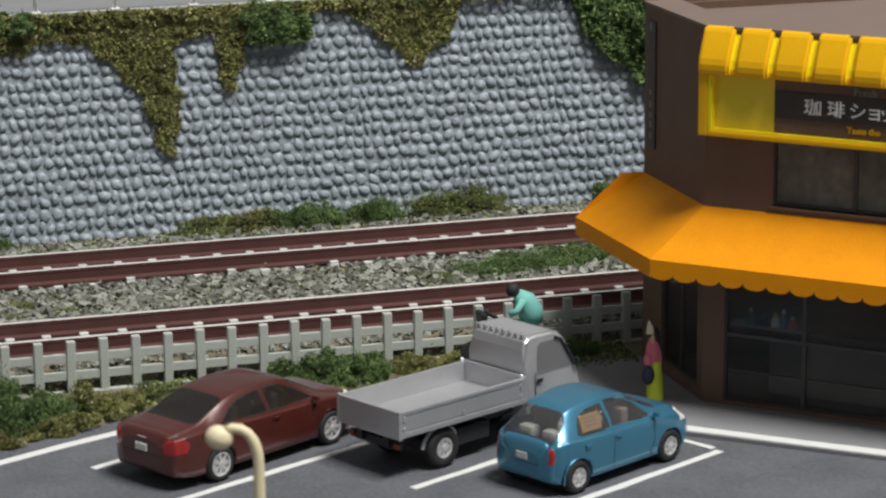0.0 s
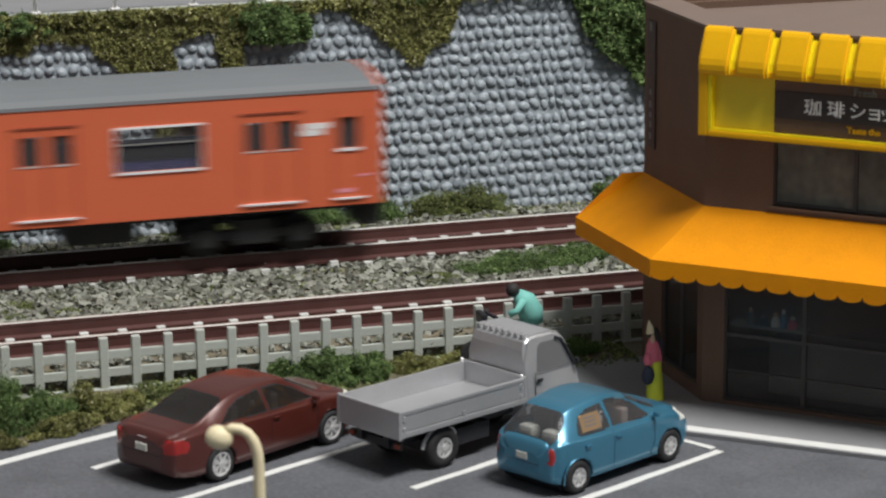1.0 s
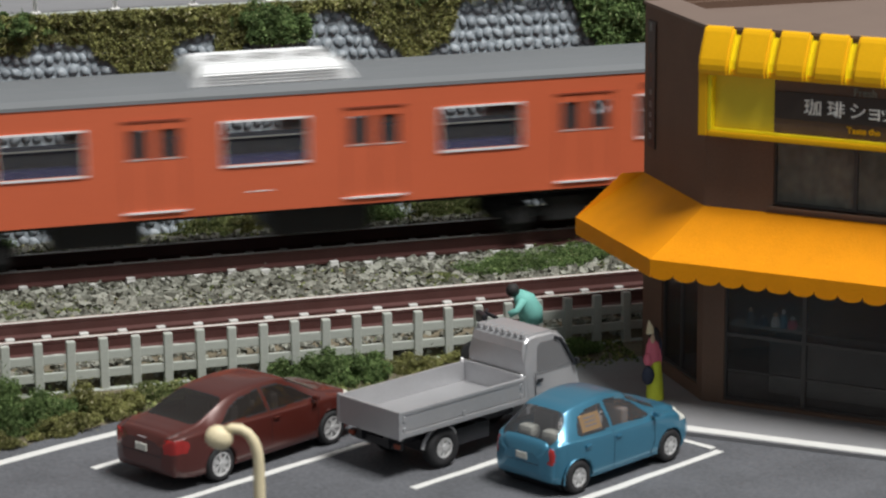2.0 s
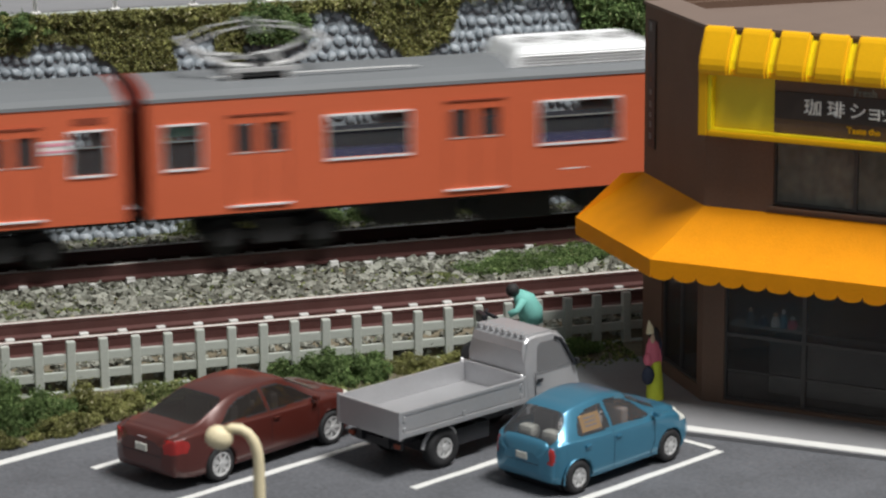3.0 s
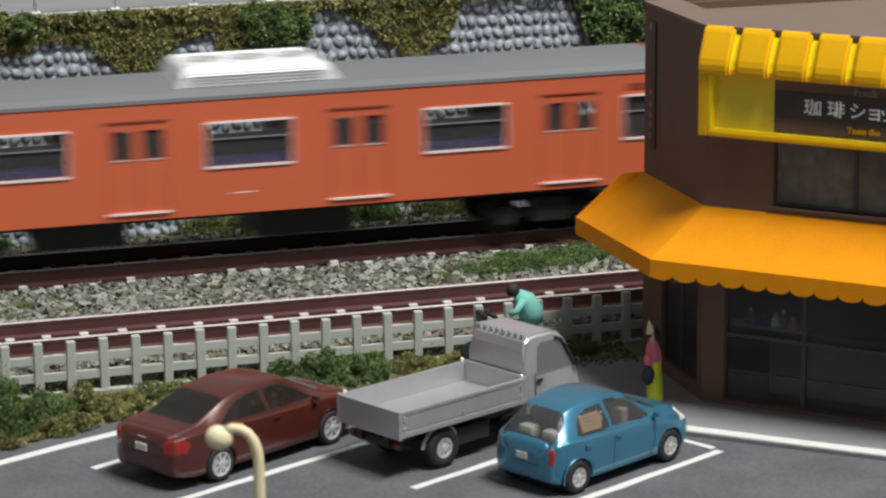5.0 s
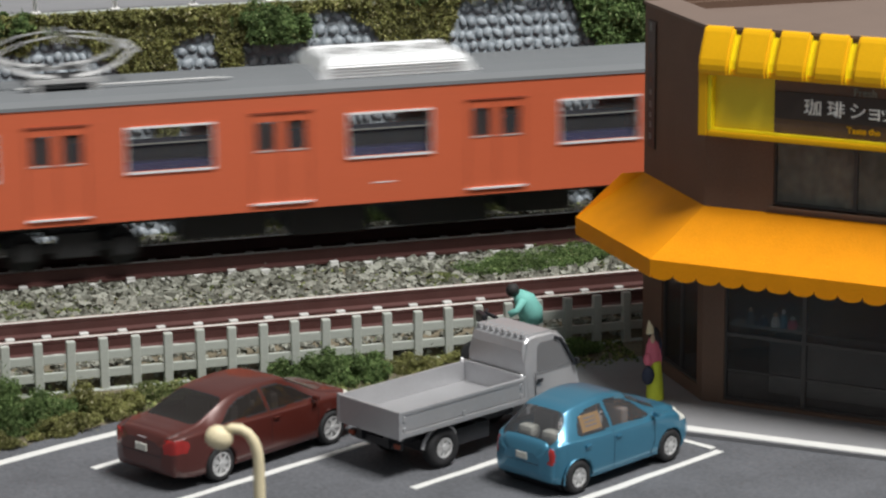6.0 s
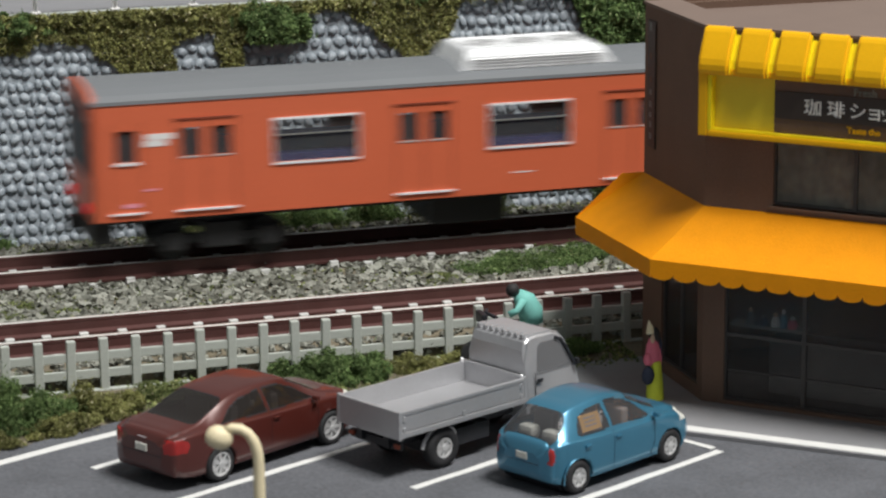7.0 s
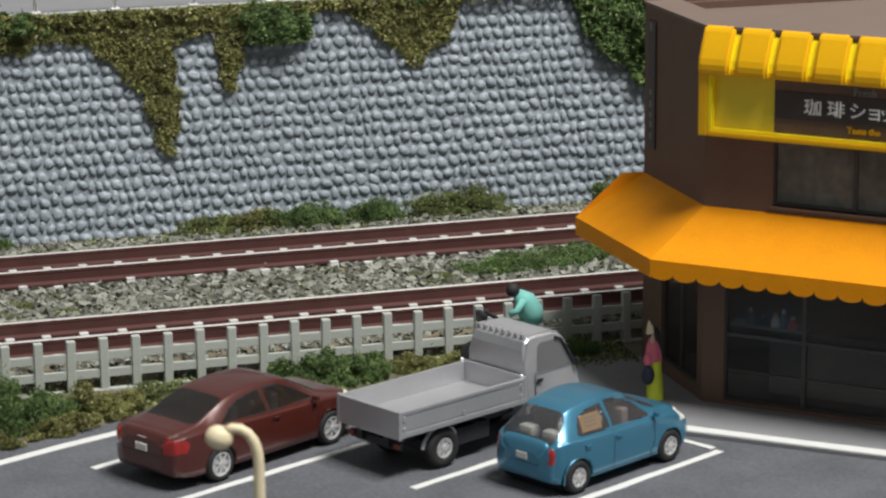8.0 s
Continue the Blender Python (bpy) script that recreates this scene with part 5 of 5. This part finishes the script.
            for q in quad:
                key = (q[0], q[1], 0 if q[1] in (0, nv - 1) else q[2])
                if key not in ids:
                    ids[key] = len(vv)
                    vv.append(xyz(q))
                if ids[key] not in f:
                    f.append(ids[key])
            ff.append(tuple(f))
        return vv, ff
    body = part("body", soup("body", *build(groups["body"]), paint, True), None, thing, "painted body shell")
    caps = [[(i, j, s) for s, js in ((1, range(nv)), (-1, range(nv - 2, 0, -1))) for j in js] for i in (0, nx - 1)]
    for c in caps:
        part("bumper_panel", soup("bumper_panel", [xyz(q) for q in c], [tuple(range(len(c)))], paint), None, body)
    if "trim" in groups:
        part("window_trim", soup("window_trim", *build(groups["trim"]), TRIM_BLACK, True), None, body, "black window surround")
    for tag, quads in groups.items():
        if tag[0] == "side":
            part("side_window", soup("side_window", *build(quads), glass_mat, True), None, body)
        elif tag[0] == "screen":
            part("windscreen" if tag[1] == 0 else "rear_window", soup("screen", *build(quads), glass_mat, True), None, body)
        elif tag[0] == "lamp":
            q = lamps[tag[1]][6]
            part("tail_light" if lamps[tag[1]][0] < 0 else "head_light", soup("lamp", *build(quads), q, True), None, body, "red tail light" if lamps[tag[1]][0] < 0 else "clear headlight")
    # inside and underneath
    bm = bmesh.new()
    x0, x1 = st[0, 0], st[-1, 0]
    box(bm, x0 + 0.35, x1 - 0.35, -0.55, 0.55, 0.24, 0.5)
    for ax in axles:
        lathe(bm, [(radius * 1.12, -0.62), (radius * 1.12, 0.62)], 20, Matrix.Translation((ax, 0, radius)) @ Matrix.Rotation(math.pi / 2, 4, "X"))
    part("underbody", bm, TRIM_BLACK, thing, "black underbody and wheel wells")
    bm = bmesh.new()
    for sx in (-0.75, 0.25):
        for sy in (-0.36, 0.36):
            box(bm, sx, sx + 0.45, sy - 0.24, sy + 0.24, 0.45, 0.75, 0.05)
            box(bm, sx - 0.12, sx + 0.06, sy - 0.24, sy + 0.24, 0.5, 1.18, 0.05)
    part("seats", bm, CAR_INSIDE, thing, "grey seats inside")
    for ax in axles:
        for s in (-1, 1):
            rim_y = s * (float(np.interp(ax, st[:, 0], st[:, 1])) - 0.012)
            part("wheel_arch", tube(bmesh.new(), [(ax + radius * 1.15 * math.cos(a), rim_y * (1 - 0.03 * (1 - math.sin(a))), radius + radius * 1.15 * math.sin(a)) for a in np.linspace(-0.25, 3.39, 18)], 0.016, 6), paint, body, "painted wheel arch lip")
    add_wheels(thing, [(ax, s * track_y) for ax in axles for s in (-1, 1)], radius, 0.19, name)
    for s in (-1, 1):
        part("wing_mirror", boxes((axles[1] - 0.50, axles[1] - 0.40, s * (st[:, 1].max() + 0.03) - 0.07, s * (st[:, 1].max() + 0.03) + 0.07, 0.955, 1.05), bevel=0.03), paint, body)
    return thing, body


MARCH = [(-1.80, 0.42, 0.40, 0.70, 0.76, 0.34), (-1.765, 0.58, 0.31, 0.80, 0.88, 0.46), (-1.67, 0.685, 0.24, 0.90, 1.00, 0.52), (-1.47, 0.765, 0.20, 0.955, 1.215, 0.51), (-1.20, 0.81, 0.20, 0.965, 1.405, 0.495), (-0.80, 0.83, 0.20, 0.955, 1.485, 0.505),
         (-0.25, 0.83, 0.20, 0.94, 1.525, 0.50), (0.15, 0.83, 0.20, 0.93, 1.475, 0.495), (0.48, 0.83, 0.20, 0.92, 1.35, 0.505), (0.80, 0.825, 0.20, 0.91, 1.165, 0.56), (1.12, 0.82, 0.20, 0.90, 1.035, 0.62), (1.5, 0.79, 0.20, 0.82, 0.955, 0.60),
         (1.75, 0.72, 0.22, 0.70, 0.82, 0.52), (1.86, 0.60, 0.28, 0.60, 0.69, 0.42), (1.90, 0.45, 0.36, 0.54, 0.60, 0.3)]
hatch, hatch_body = car("hatchback_car", "small metallic blue hatchback parked in a white-lined bay", place(-0.872, -14.10, Z0, 0, 0, 28.3), BLUE, MARCH,
            [[(-1.15, 1.04), (-1.10, 1.16), (-1.0, 1.27), (-0.82, 1.345), (-0.62, 1.385), (-0.42, 1.40), (-0.37, 1.01), (-1.08, 1.01)], [(-0.26, 1.005), (-0.30, 1.41), (-0.03, 1.395), (0.17, 1.345), (0.35, 1.25), (0.69, 1.01), (0.63, 0.985)]],
            (0.33, 0.98, lambda c: 0.52 + 0.08 * (c - 0.33)), (-1.66, -1.23, lambda c: 0.61 - 0.22 * (c + 1.66) - 0.07 * abs((c + 1.445) / 0.215) ** 5), (-1.215, 1.215), 0.30, 0.72,
            [(-1.80, -1.68, 0.585, 0.85, 0.60, 0.91, LIGHT_RED), (1.5, 1.80, 0.48, 0.80, 0.70, 0.88, PLATE)], CAR_GLASS_CLEAR)
part("number_plate", boxes((-1.815, -1.79, -0.13, 0.13, 0.61, 0.73), bevel=0.01), PLATE, hatch_body, "blank pale number plate")
part("window_card", boxes((-0.25, 0.25, -0.006, 0.006, -0.15, 0.15), bevel=0.003), TAPE_TAN, hatch_body, "tan card behind the rear side window", m=place(-0.74, -0.625, 1.155, -21))
for z in (-0.07, 0.0, 0.07):
    part("card_mark", boxes((-0.15, 0.15, -0.012, -0.006, z, z + 0.028)), CAR_INSIDE, hatch_body, m=place(-0.74, -0.625, 1.155, -21))
part("hatch_seam", tube(bmesh.new(), [(-1.70, -0.60, 0.97), (-1.765, -0.52, 0.80), (-1.80, -0.36, 0.56), (-1.80, 0.36, 0.56), (-1.765, 0.52, 0.80), (-1.70, 0.60, 0.97)], 0.006, 6), TRIM_BLACK, hatch_body, "dark tailgate joint")
for sx in (-0.32, 0.76):
    part("door_seam", tube(bmesh.new(), [(sx, -0.79, 0.94), (sx, -0.835, 0.80), (sx, -0.838, 0.5), (sx - (0.1 if sx > 0 else 0.0), -0.815, 0.27)], 0.003, 6), TRIM_BLACK, hatch_body)
for sx in (-1.0, -0.20):
    part("door_handle", boxes((sx - 0.07, sx + 0.07, -0.86, -0.82, 0.80, 0.84), bevel=0.01), BLUE, hatch_body)
for sy in (-0.25, 0.3):
    part("parcel", boxes((-1.42, -1.15, sy - 0.17, sy + 0.17, 0.8, 1.05), bevel=0.09), PLATE, hatch_body, "pale lump behind the rear glass")

TEANA = [(-2.45, 0.50, 0.42, 0.80, 0.88, 0.42), (-2.40, 0.68, 0.32, 0.90, 0.97, 0.55), (-2.25, 0.80, 0.25, 0.96, 1.03, 0.64), (-2.0, 0.86, 0.21, 0.985, 1.07, 0.67), (-1.70, 0.88, 0.20, 0.99, 1.12, 0.67), (-1.35, 0.885, 0.20, 0.98, 1.26, 0.63),
         (-0.95, 0.885, 0.20, 0.97, 1.40, 0.60), (-0.5, 0.885, 0.20, 0.96, 1.46, 0.59), (0.0, 0.885, 0.20, 0.95, 1.475, 0.58), (0.4, 0.885, 0.20, 0.94, 1.44, 0.57), (0.8, 0.885, 0.20, 0.93, 1.28, 0.59), (1.15, 0.88, 0.20, 0.92, 1.09, 0.64),
         (1.45, 0.875, 0.20, 0.90, 1.00, 0.68), (1.85, 0.85, 0.20, 0.82, 0.92, 0.67), (2.12, 0.78, 0.22, 0.73, 0.82, 0.60), (2.27, 0.66, 0.28, 0.64, 0.71, 0.5), (2.32, 0.5, 0.36, 0.58, 0.63, 0.36)]
sedan, sedan_body = car("sedan_car", "dark maroon four-door saloon parked in a white-lined bay", place(-6.519, -11.32, Z0, 0, 0, 30.8), MAROON, TEANA,
            [[(-1.28, 1.03), (-1.0, 1.20), (-0.72, 1.31), (-0.24, 1.37), (-0.20, 1.01)], [(-0.10, 1.005), (-0.14, 1.37), (0.28, 1.35), (0.58, 1.22), (0.98, 0.995)]],
            (0.52, 1.20, lambda c: 0.55 + 0.06 * (c - 0.5)), (-1.82, -1.02, lambda c: 0.60 - 0.06 * (c + 1.82) - 0.07 * abs((c + 1.42) / 0.40) ** 6), (-1.3875, 1.3875), 0.32, 0.79,
            [(-2.46, -2.08, 0.54, 0.9, 0.685, 0.935, LIGHT_RED), (1.9, 2.25, 0.50, 0.86, 0.66, 0.84, PLATE)], CAR_GLASS)
part("number_plate", boxes((-2.48, -2.44, -0.14, 0.14, 0.66, 0.79), bevel=0.01), PLATE, sedan_body, "blank pale number plate")
part("trunk_seam", tube(bmesh.new(), [(-2.10, -0.66, 1.055), (-2.40, -0.58, 0.95), (-2.455, -0.50, 0.62), (-2.455, 0.50, 0.62), (-2.40, 0.58, 0.95), (-2.10, 0.66, 1.055)], 0.006, 6), TRIM_BLACK, sedan_body, "dark boot joint")
for sx in (-0.15, 1.02):
    part("door_seam", tube(bmesh.new(), [(sx, -0.845, 0.97), (sx, -0.888, 0.82), (sx, -0.89, 0.5), (sx - (0.1 if sx > 0 else 0.0), -0.865, 0.27)], 0.003, 6), TRIM_BLACK, sedan_body)
for sx in (-1.05, -0.02):
    part("door_handle", boxes((sx - 0.08, sx + 0.08, -0.915, -0.875, 0.84, 0.875), bevel=0.01), MAROON, sedan_body)
part("rear_badge", boxes((-2.44, -2.40, -0.12, 0.12, 0.88, 0.91)), SILVER, sedan_body)


def flatbed_truck():
    t = empty("flatbed_truck", place(-4.684, -13.114, Z0, 0, 0, 26.0), "silver-grey flatbed truck with dropside bed, parked", "truck", "parked vehicles")
    bed = part("bed", boxes((0.02, 3.08, -0.77, 0.77, 0.82, 0.90), bevel=0.01), TRUCK_SILVER, t, "grey load floor")
    part("tailgate", boxes((0.0, 0.05, -0.81, 0.81, 0.76, 1.27), bevel=0.012), TRUCK_SILVER, t, "grey tailgate")
    part("headboard", boxes((3.06, 3.12, -0.81, 0.81, 0.80, 1.29), bevel=0.012), TRUCK_SILVER, t)
    for s in (-1, 1):
        g = part("dropside", boxes((0.05, 3.06, s * 0.785 - 0.025, s * 0.785 + 0.025, 0.90, 1.27), bevel=0.012), TRUCK_SILVER, t, "grey dropside panel")
        part("side_ledge", boxes((0.05, 3.08, s * 0.795 - 0.035, s * 0.795 + 0.035, 0.79, 0.885), bevel=0.012), TRUCK_SILVER, t)
        part("top_rail", boxes((0.05, 3.06, s * 0.81 - 0.012, s * 0.81 + 0.012, 1.20, 1.265), bevel=0.006), TRUCK_SILVER, g)
        part("mudguard", tube(bmesh.new(), [(1.13 + 0.44 * math.cos(a), s * 0.64, 0.33 + 0.42 * math.sin(a)) for a in np.linspace(0.2, 2.95, 9)], 0.04, 6), TRUCK_SILVER, t)
        part("tail_light", boxes((0.12, 0.16, s * 0.6 - 0.07, s * 0.6 + 0.07, 0.54, 0.62), bevel=0.01), TRAIN_LINE, t, "dull red tail light")
    for sy in (-1, 1):
        part("corner_post", boxes((-0.012, 0.065, sy * 0.80 - 0.03, sy * 0.80 + 0.03, 0.76, 1.285), bevel=0.012), TRUCK_SILVER, t, "grey corner post")
        for px, pz in ((0.12, 1.13), (0.12, 0.93), (2.98, 1.13), (2.98, 0.93), (1.55, 0.93)):
            part("side_latch", boxes((px - 0.03, px + 0.03, sy * 0.815 - 0.014, sy * 0.815 + 0.014, pz - 0.05, pz + 0.05), bevel=0.008), TRUCK_SILVER, t, "small silver latch")
        part("headboard_pin", lathe(bmesh.new(), [(0.03, 1.25), (0.03, 1.33), (0.015, 1.345)], 10, Matrix.Translation((3.02, sy * 0.785, 0))), SILVER, t, "bright pin")
    for px in (0.25, 0.75, 1.25, 1.75, 2.25, 2.75):
        part("cross_bearer", boxes((px - 0.035, px + 0.035, -0.74, 0.74, 0.74, 0.82)), TRIM_BLACK, t, "dark bearer under the bed")
    part("chassis", boxes((0.1, 4.4, -0.42, -0.28, 0.52, 0.82), (0.1, 4.4, 0.28, 0.42, 0.52, 0.82), (0.16, 0.24, -0.66, 0.66, 0.50, 0.64), (1.5, 2.3, -0.68, -0.35, 0.32, 0.62), (2.5, 3.1, 0.3, 0.68, 0.32, 0.62), (0.85, 1.15, -0.6, 0.6, 0.3, 0.5)), TRIM_BLACK, t, "black chassis")
    # cab
    prof = [(3.36, 0.50), (3.36, 1.80), (3.40, 1.96), (3.50, 2.05), (3.70, 2.075), (4.10, 2.06), (4.28, 2.0), (4.42, 1.86), (4.66, 1.36), (4.72, 1.1), (4.76, 0.80), (4.76, 0.42), (4.15, 0.42), (4.08, 0.70), (3.90, 0.80), (3.62, 0.80), (3.46, 0.70), (3.42, 0.50)]
    half = lambda z: 0.78 if z < 1.35 else 0.78 - 0.10 * (z - 1.35) / 0.72
    bm = bmesh.new()
    a = [bm.verts.new((px, -half(pz), pz)) for px, pz in prof]
    b = [bm.verts.new((px, half(pz), pz)) for px, pz in prof]
    bm.faces.new(a)
    bm.faces.new(b[::-1])
    for i in range(len(prof)):
        bm.faces.new((a[i], b[i], b[(i + 1) % len(prof)], a[(i + 1) % len(prof)]))
    bmesh.ops.recalc_face_normals(bm, faces=bm.faces)
    bmesh.ops.bevel(bm, geom=[e for e in bm.edges if abs(e.verts[0].co.y - e.verts[1].co.y) < 0.15 and min(e.verts[0].co.z, e.verts[1].co.z) > 0.9], offset=0.06, segments=3, affect="EDGES")
    cab = part("cab", bm, TRUCK_SILVER, t, "silver-grey cab", m=place(-0.20, 0, -0.02) @ Matrix.Diagonal((1, 1, 0.967, 1)))
    for k in range(8):
        y = -0.56 + 0.16 * k
        part("roof_rib", boxes((3.42, 3.62, y - 0.045, y + 0.045, 2.02, 2.10), bevel=0.025), TRUCK_SILVER, cab)
    for s in (-1, 1):
        bm = bmesh.new()
        outer = [(3.66, 1.36), (3.68, 1.82), (3.78, 1.90), (4.16, 1.89), (4.30, 1.78), (4.54, 1.36)]
        part("cab_seat", boxes((3.72, 4.1, s * 0.36 - 0.22, s * 0.36 + 0.22, 0.95, 1.62), bevel=0.06), CAR_INSIDE, cab, "grey cab seat")
        if s > 0:
            outer = outer[::-1]
        for dy in (0.006,):
            vs = [bm.verts.new((px, s * (half(pz) + dy), pz)) for px, pz in outer]
            v2 = [bm.verts.new((px, s * (half(pz) - 0.03), pz)) for px, pz in outer]
            bm.faces.new(vs[::-1])
            for i in range(6):
                bm.faces.new((vs[i], v2[i], v2[(i + 1) % 6], vs[(i + 1) % 6]))
        bmesh.ops.recalc_face_normals(bm, faces=bm.faces)
        part("side_window", bm, CAR_GLASS_CLEAR, cab, "grey side window")
        part("window_trim", tube(bmesh.new(), [(px, s * (half(pz) + 0.008), pz) for px, pz in ((4.14, 1.93), (4.30, 1.86), (4.42, 1.66), (4.60, 1.32))], 0.035, 6), TRIM_BLACK, cab, "black door edge")
        part("door_handle", boxes((3.62, 3.76, s * 0.79 - 0.015, s * 0.79 + 0.015, 1.16, 1.23), bevel=0.01), TRIM_BLACK, cab, "black door handle")
        part("wing_mirror", boxes((4.60, 4.66, s * 0.80 - 0.05, s * 0.80 + 0.05, 1.33, 1.45), bevel=0.02), TRIM_BLACK, cab, "black wing mirror")
        part("door_seam", boxes((3.575, 3.59, s * 0.782 - 0.004, s * 0.782 + 0.004, 0.85, 1.36)), TRIM_BLACK, cab)
    bm = bmesh.new()
    q = [(4.445, 1.84), (4.655, 1.40)]
    vs = [bm.verts.new((q[0][0] + 0.012, -0.62, q[0][1])), bm.verts.new((q[0][0] + 0.012, 0.62, q[0][1])), bm.verts.new((q[1][0] + 0.012, 0.70, q[1][1])), bm.verts.new((q[1][0] + 0.012, -0.70, q[1][1]))]
    v2 = [bm.verts.new(v.co - Vector((0.04, 0, 0))) for v in vs]
    bm.faces.new(vs)
    for i in range(4):
        bm.faces.new((vs[i], v2[i], v2[(i + 1) % 4], vs[(i + 1) % 4]))
    bmesh.ops.recalc_face_normals(bm, faces=bm.faces)
    part("windscreen", bm, CAR_GLASS, cab)
    add_wheels(t, [(1.13, -0.64), (1.13, 0.64), (3.66, -0.66), (3.66, 0.66)], 0.37, 0.24, "truck")
    return t


flatbed_truck()


# ---- street lamp and figures ----
def street_lamp():
    s = empty("street_lamp", place(-8.655, -21.74, Z0, 0, 0, -17), "cream curved street lamp on the car park", "street lamp")
    path = [(0, 0, 0), (0, 0, 1.5), (0, 0, 3.0), (0, 0, 3.30), (-0.012, 0, 3.45), (-0.055, 0, 3.60), (-0.13, 0, 3.72), (-0.24, 0, 3.795), (-0.36, 0, 3.81), (-0.45, 0, 3.775)]
    part("pole", tube(bmesh.new(), path, [0.085] * 3 + [0.078] * 3 + [0.072] * (len(path) - 6), 14), LAMP_CREAM, s, "cream curved pole", smooth=True)
    part("foot", lathe(bmesh.new(), [(0.22, 0), (0.22, 0.1), (0.12, 0.2)], 20), LAMP_CREAM, s)
    bm = lathe(bmesh.new(), [(0.02, 0.165), (0.09, 0.15), (0.145, 0.09), (0.17, 0.0), (0.15, -0.09), (0.10, -0.14), (0.03, -0.155)], 22, Matrix.Translation((-0.55, 0, 3.675)) @ Matrix.Rotation(radians(18), 4, "Y") @ Matrix.Diagonal((1.2, 1.0, 1.0, 1)))
    part("shade", bm, LAMP_CREAM, s, "cream egg-shaped lamp head", smooth=True)
    return s


street_lamp()


def lump(bm, x, y, z, rx, ry, rz, slot, n=12):
    v = bmesh.ops.create_icosphere(bm, subdivisions=2, radius=1.0, matrix=Matrix.Translation((x, y, z)) @ Matrix.Diagonal((rx, ry, rz, 1)))["verts"]
    for f in {f for q in v for f in q.link_faces}:
        f.material_index, f.smooth = slot, True


def standing_figure():
    bm = bmesh.new()
    lathe(bm, [(0.22, 0.0), (0.21, 0.25), (0.17, 0.55), (0.14, 0.78)], 16, Matrix.Translation((0.05, 0, 0)), slot=0)
    lump(bm, 0.17, -0.02, 0.95, 0.055, 0.07, 0.34, 2)
    lump(bm, -0.02, 0, 0.95, 0.19, 0.15, 0.33, 1)
    lump(bm, -0.17, -0.05, 0.83, 0.12, 0.10, 0.14, 1)
    lump(bm, 0.15, -0.02, 0.86, 0.07, 0.08, 0.26, 1)
    lump(bm, -0.19, -0.12, 0.52, 0.17, 0.11, 0.20, 2)
    lump(bm, 0.02, 0, 1.32, 0.13, 0.13, 0.16, 3)
    lump(bm, 0.10, 0.02, 1.20, 0.10, 0.10, 0.22, 3)
    lump(bm, -0.06, -0.09, 1.25, 0.06, 0.05, 0.10, 4)
    lathe(bm, [(0.12, 0.0), (0.085, 0.10), (0.015, 0.25)], 12, Matrix.Translation((-0.08, 0, 1.36)) @ Matrix.Rotation(radians(-12), 4, "Y"), 5)
    ob = part("figurine", bm, [LIME, PINK, NAVY, HAIR, SKIN, LAMP_CREAM], m=place(1.59, -10.80, PAVE))
    ob.scale = (0.76, 0.8, 0.97)
    return tagged(ob, "tiny painted figurine in pink top and lime skirt", "figurine")


def leaning_figure():
    bm = bmesh.new()
    for s in (-0.1, 0.1):
        tube(bm, [(0.18, s, 0.0), (0.2, s, 0.5), (0.22, s, 1.0)], [0.09, 0.10, 0.12], 10, 1)
    tube(bm, [(0.24, 0, 0.95), (0.20, 0, 1.2), (0.08, 0, 1.45), (-0.06, 0, 1.60)], [0.22, 0.25, 0.22, 0.12], 14, 0)
    tube(bm, [(0.0, -0.2, 1.52), (-0.14, -0.24, 1.30), (-0.30, -0.2, 1.22)], 0.075, 8, 0)
    lump(bm, -0.16, 0, 1.68, 0.14, 0.13, 0.15, 2)
    ob = part("figurine", bm, [TEAL, NAVY, HAIR], m=place(-0.09, -7.88, Z0 + 0.05))
    ob.scale = (1.02, 1.0, 0.955)
    ob.data.shade_smooth()
    return tagged(ob, "tiny painted figurine in a teal coat behind the truck", "figurine")


def motorcycle():
    m = empty("motorcycle", place(-0.30, -7.75, Z0 + 0.05), "small black model motorcycle behind the truck", "motorcycle")
    turn = Matrix.Rotation(math.pi / 2, 4, "X")
    body = bmesh.new()
    box(body, -0.45, 0.45, -0.11, 0.11, 0.45, 0.85, 0.08)
    box(body, -0.1, 0.6, -0.12, 0.12, 0.8, 0.95, 0.05)
    part("body", body, TRIM_BLACK, m)
    part("handlebar", tube(bmesh.new(), [(-0.35, -0.32, 1.12), (-0.48, 0, 1.16), (-0.35, 0.32, 1.12)], 0.04, 8), TRIM_BLACK, m)
    part("fork", tube(bmesh.new(), [(-0.45, 0, 1.15), (-0.68, 0, 0.3)], 0.05, 8), RIM, m)
    part("windshield", boxes((-0.62, -0.5, -0.22, 0.22, 0.95, 1.18), bevel=0.04), TRIM_BLACK, m)
    for x in (-0.7, 0.62):
        part("wheel", lathe(bmesh.new(), [(0.2, -0.06), (0.3, -0.05), (0.3, 0.05), (0.2, 0.06)], 20, Matrix.Translation((x, 0, 0.3)) @ turn), TYRE, m)
    return m


standing_figure()
leaning_figure()
motorcycle()


motions()
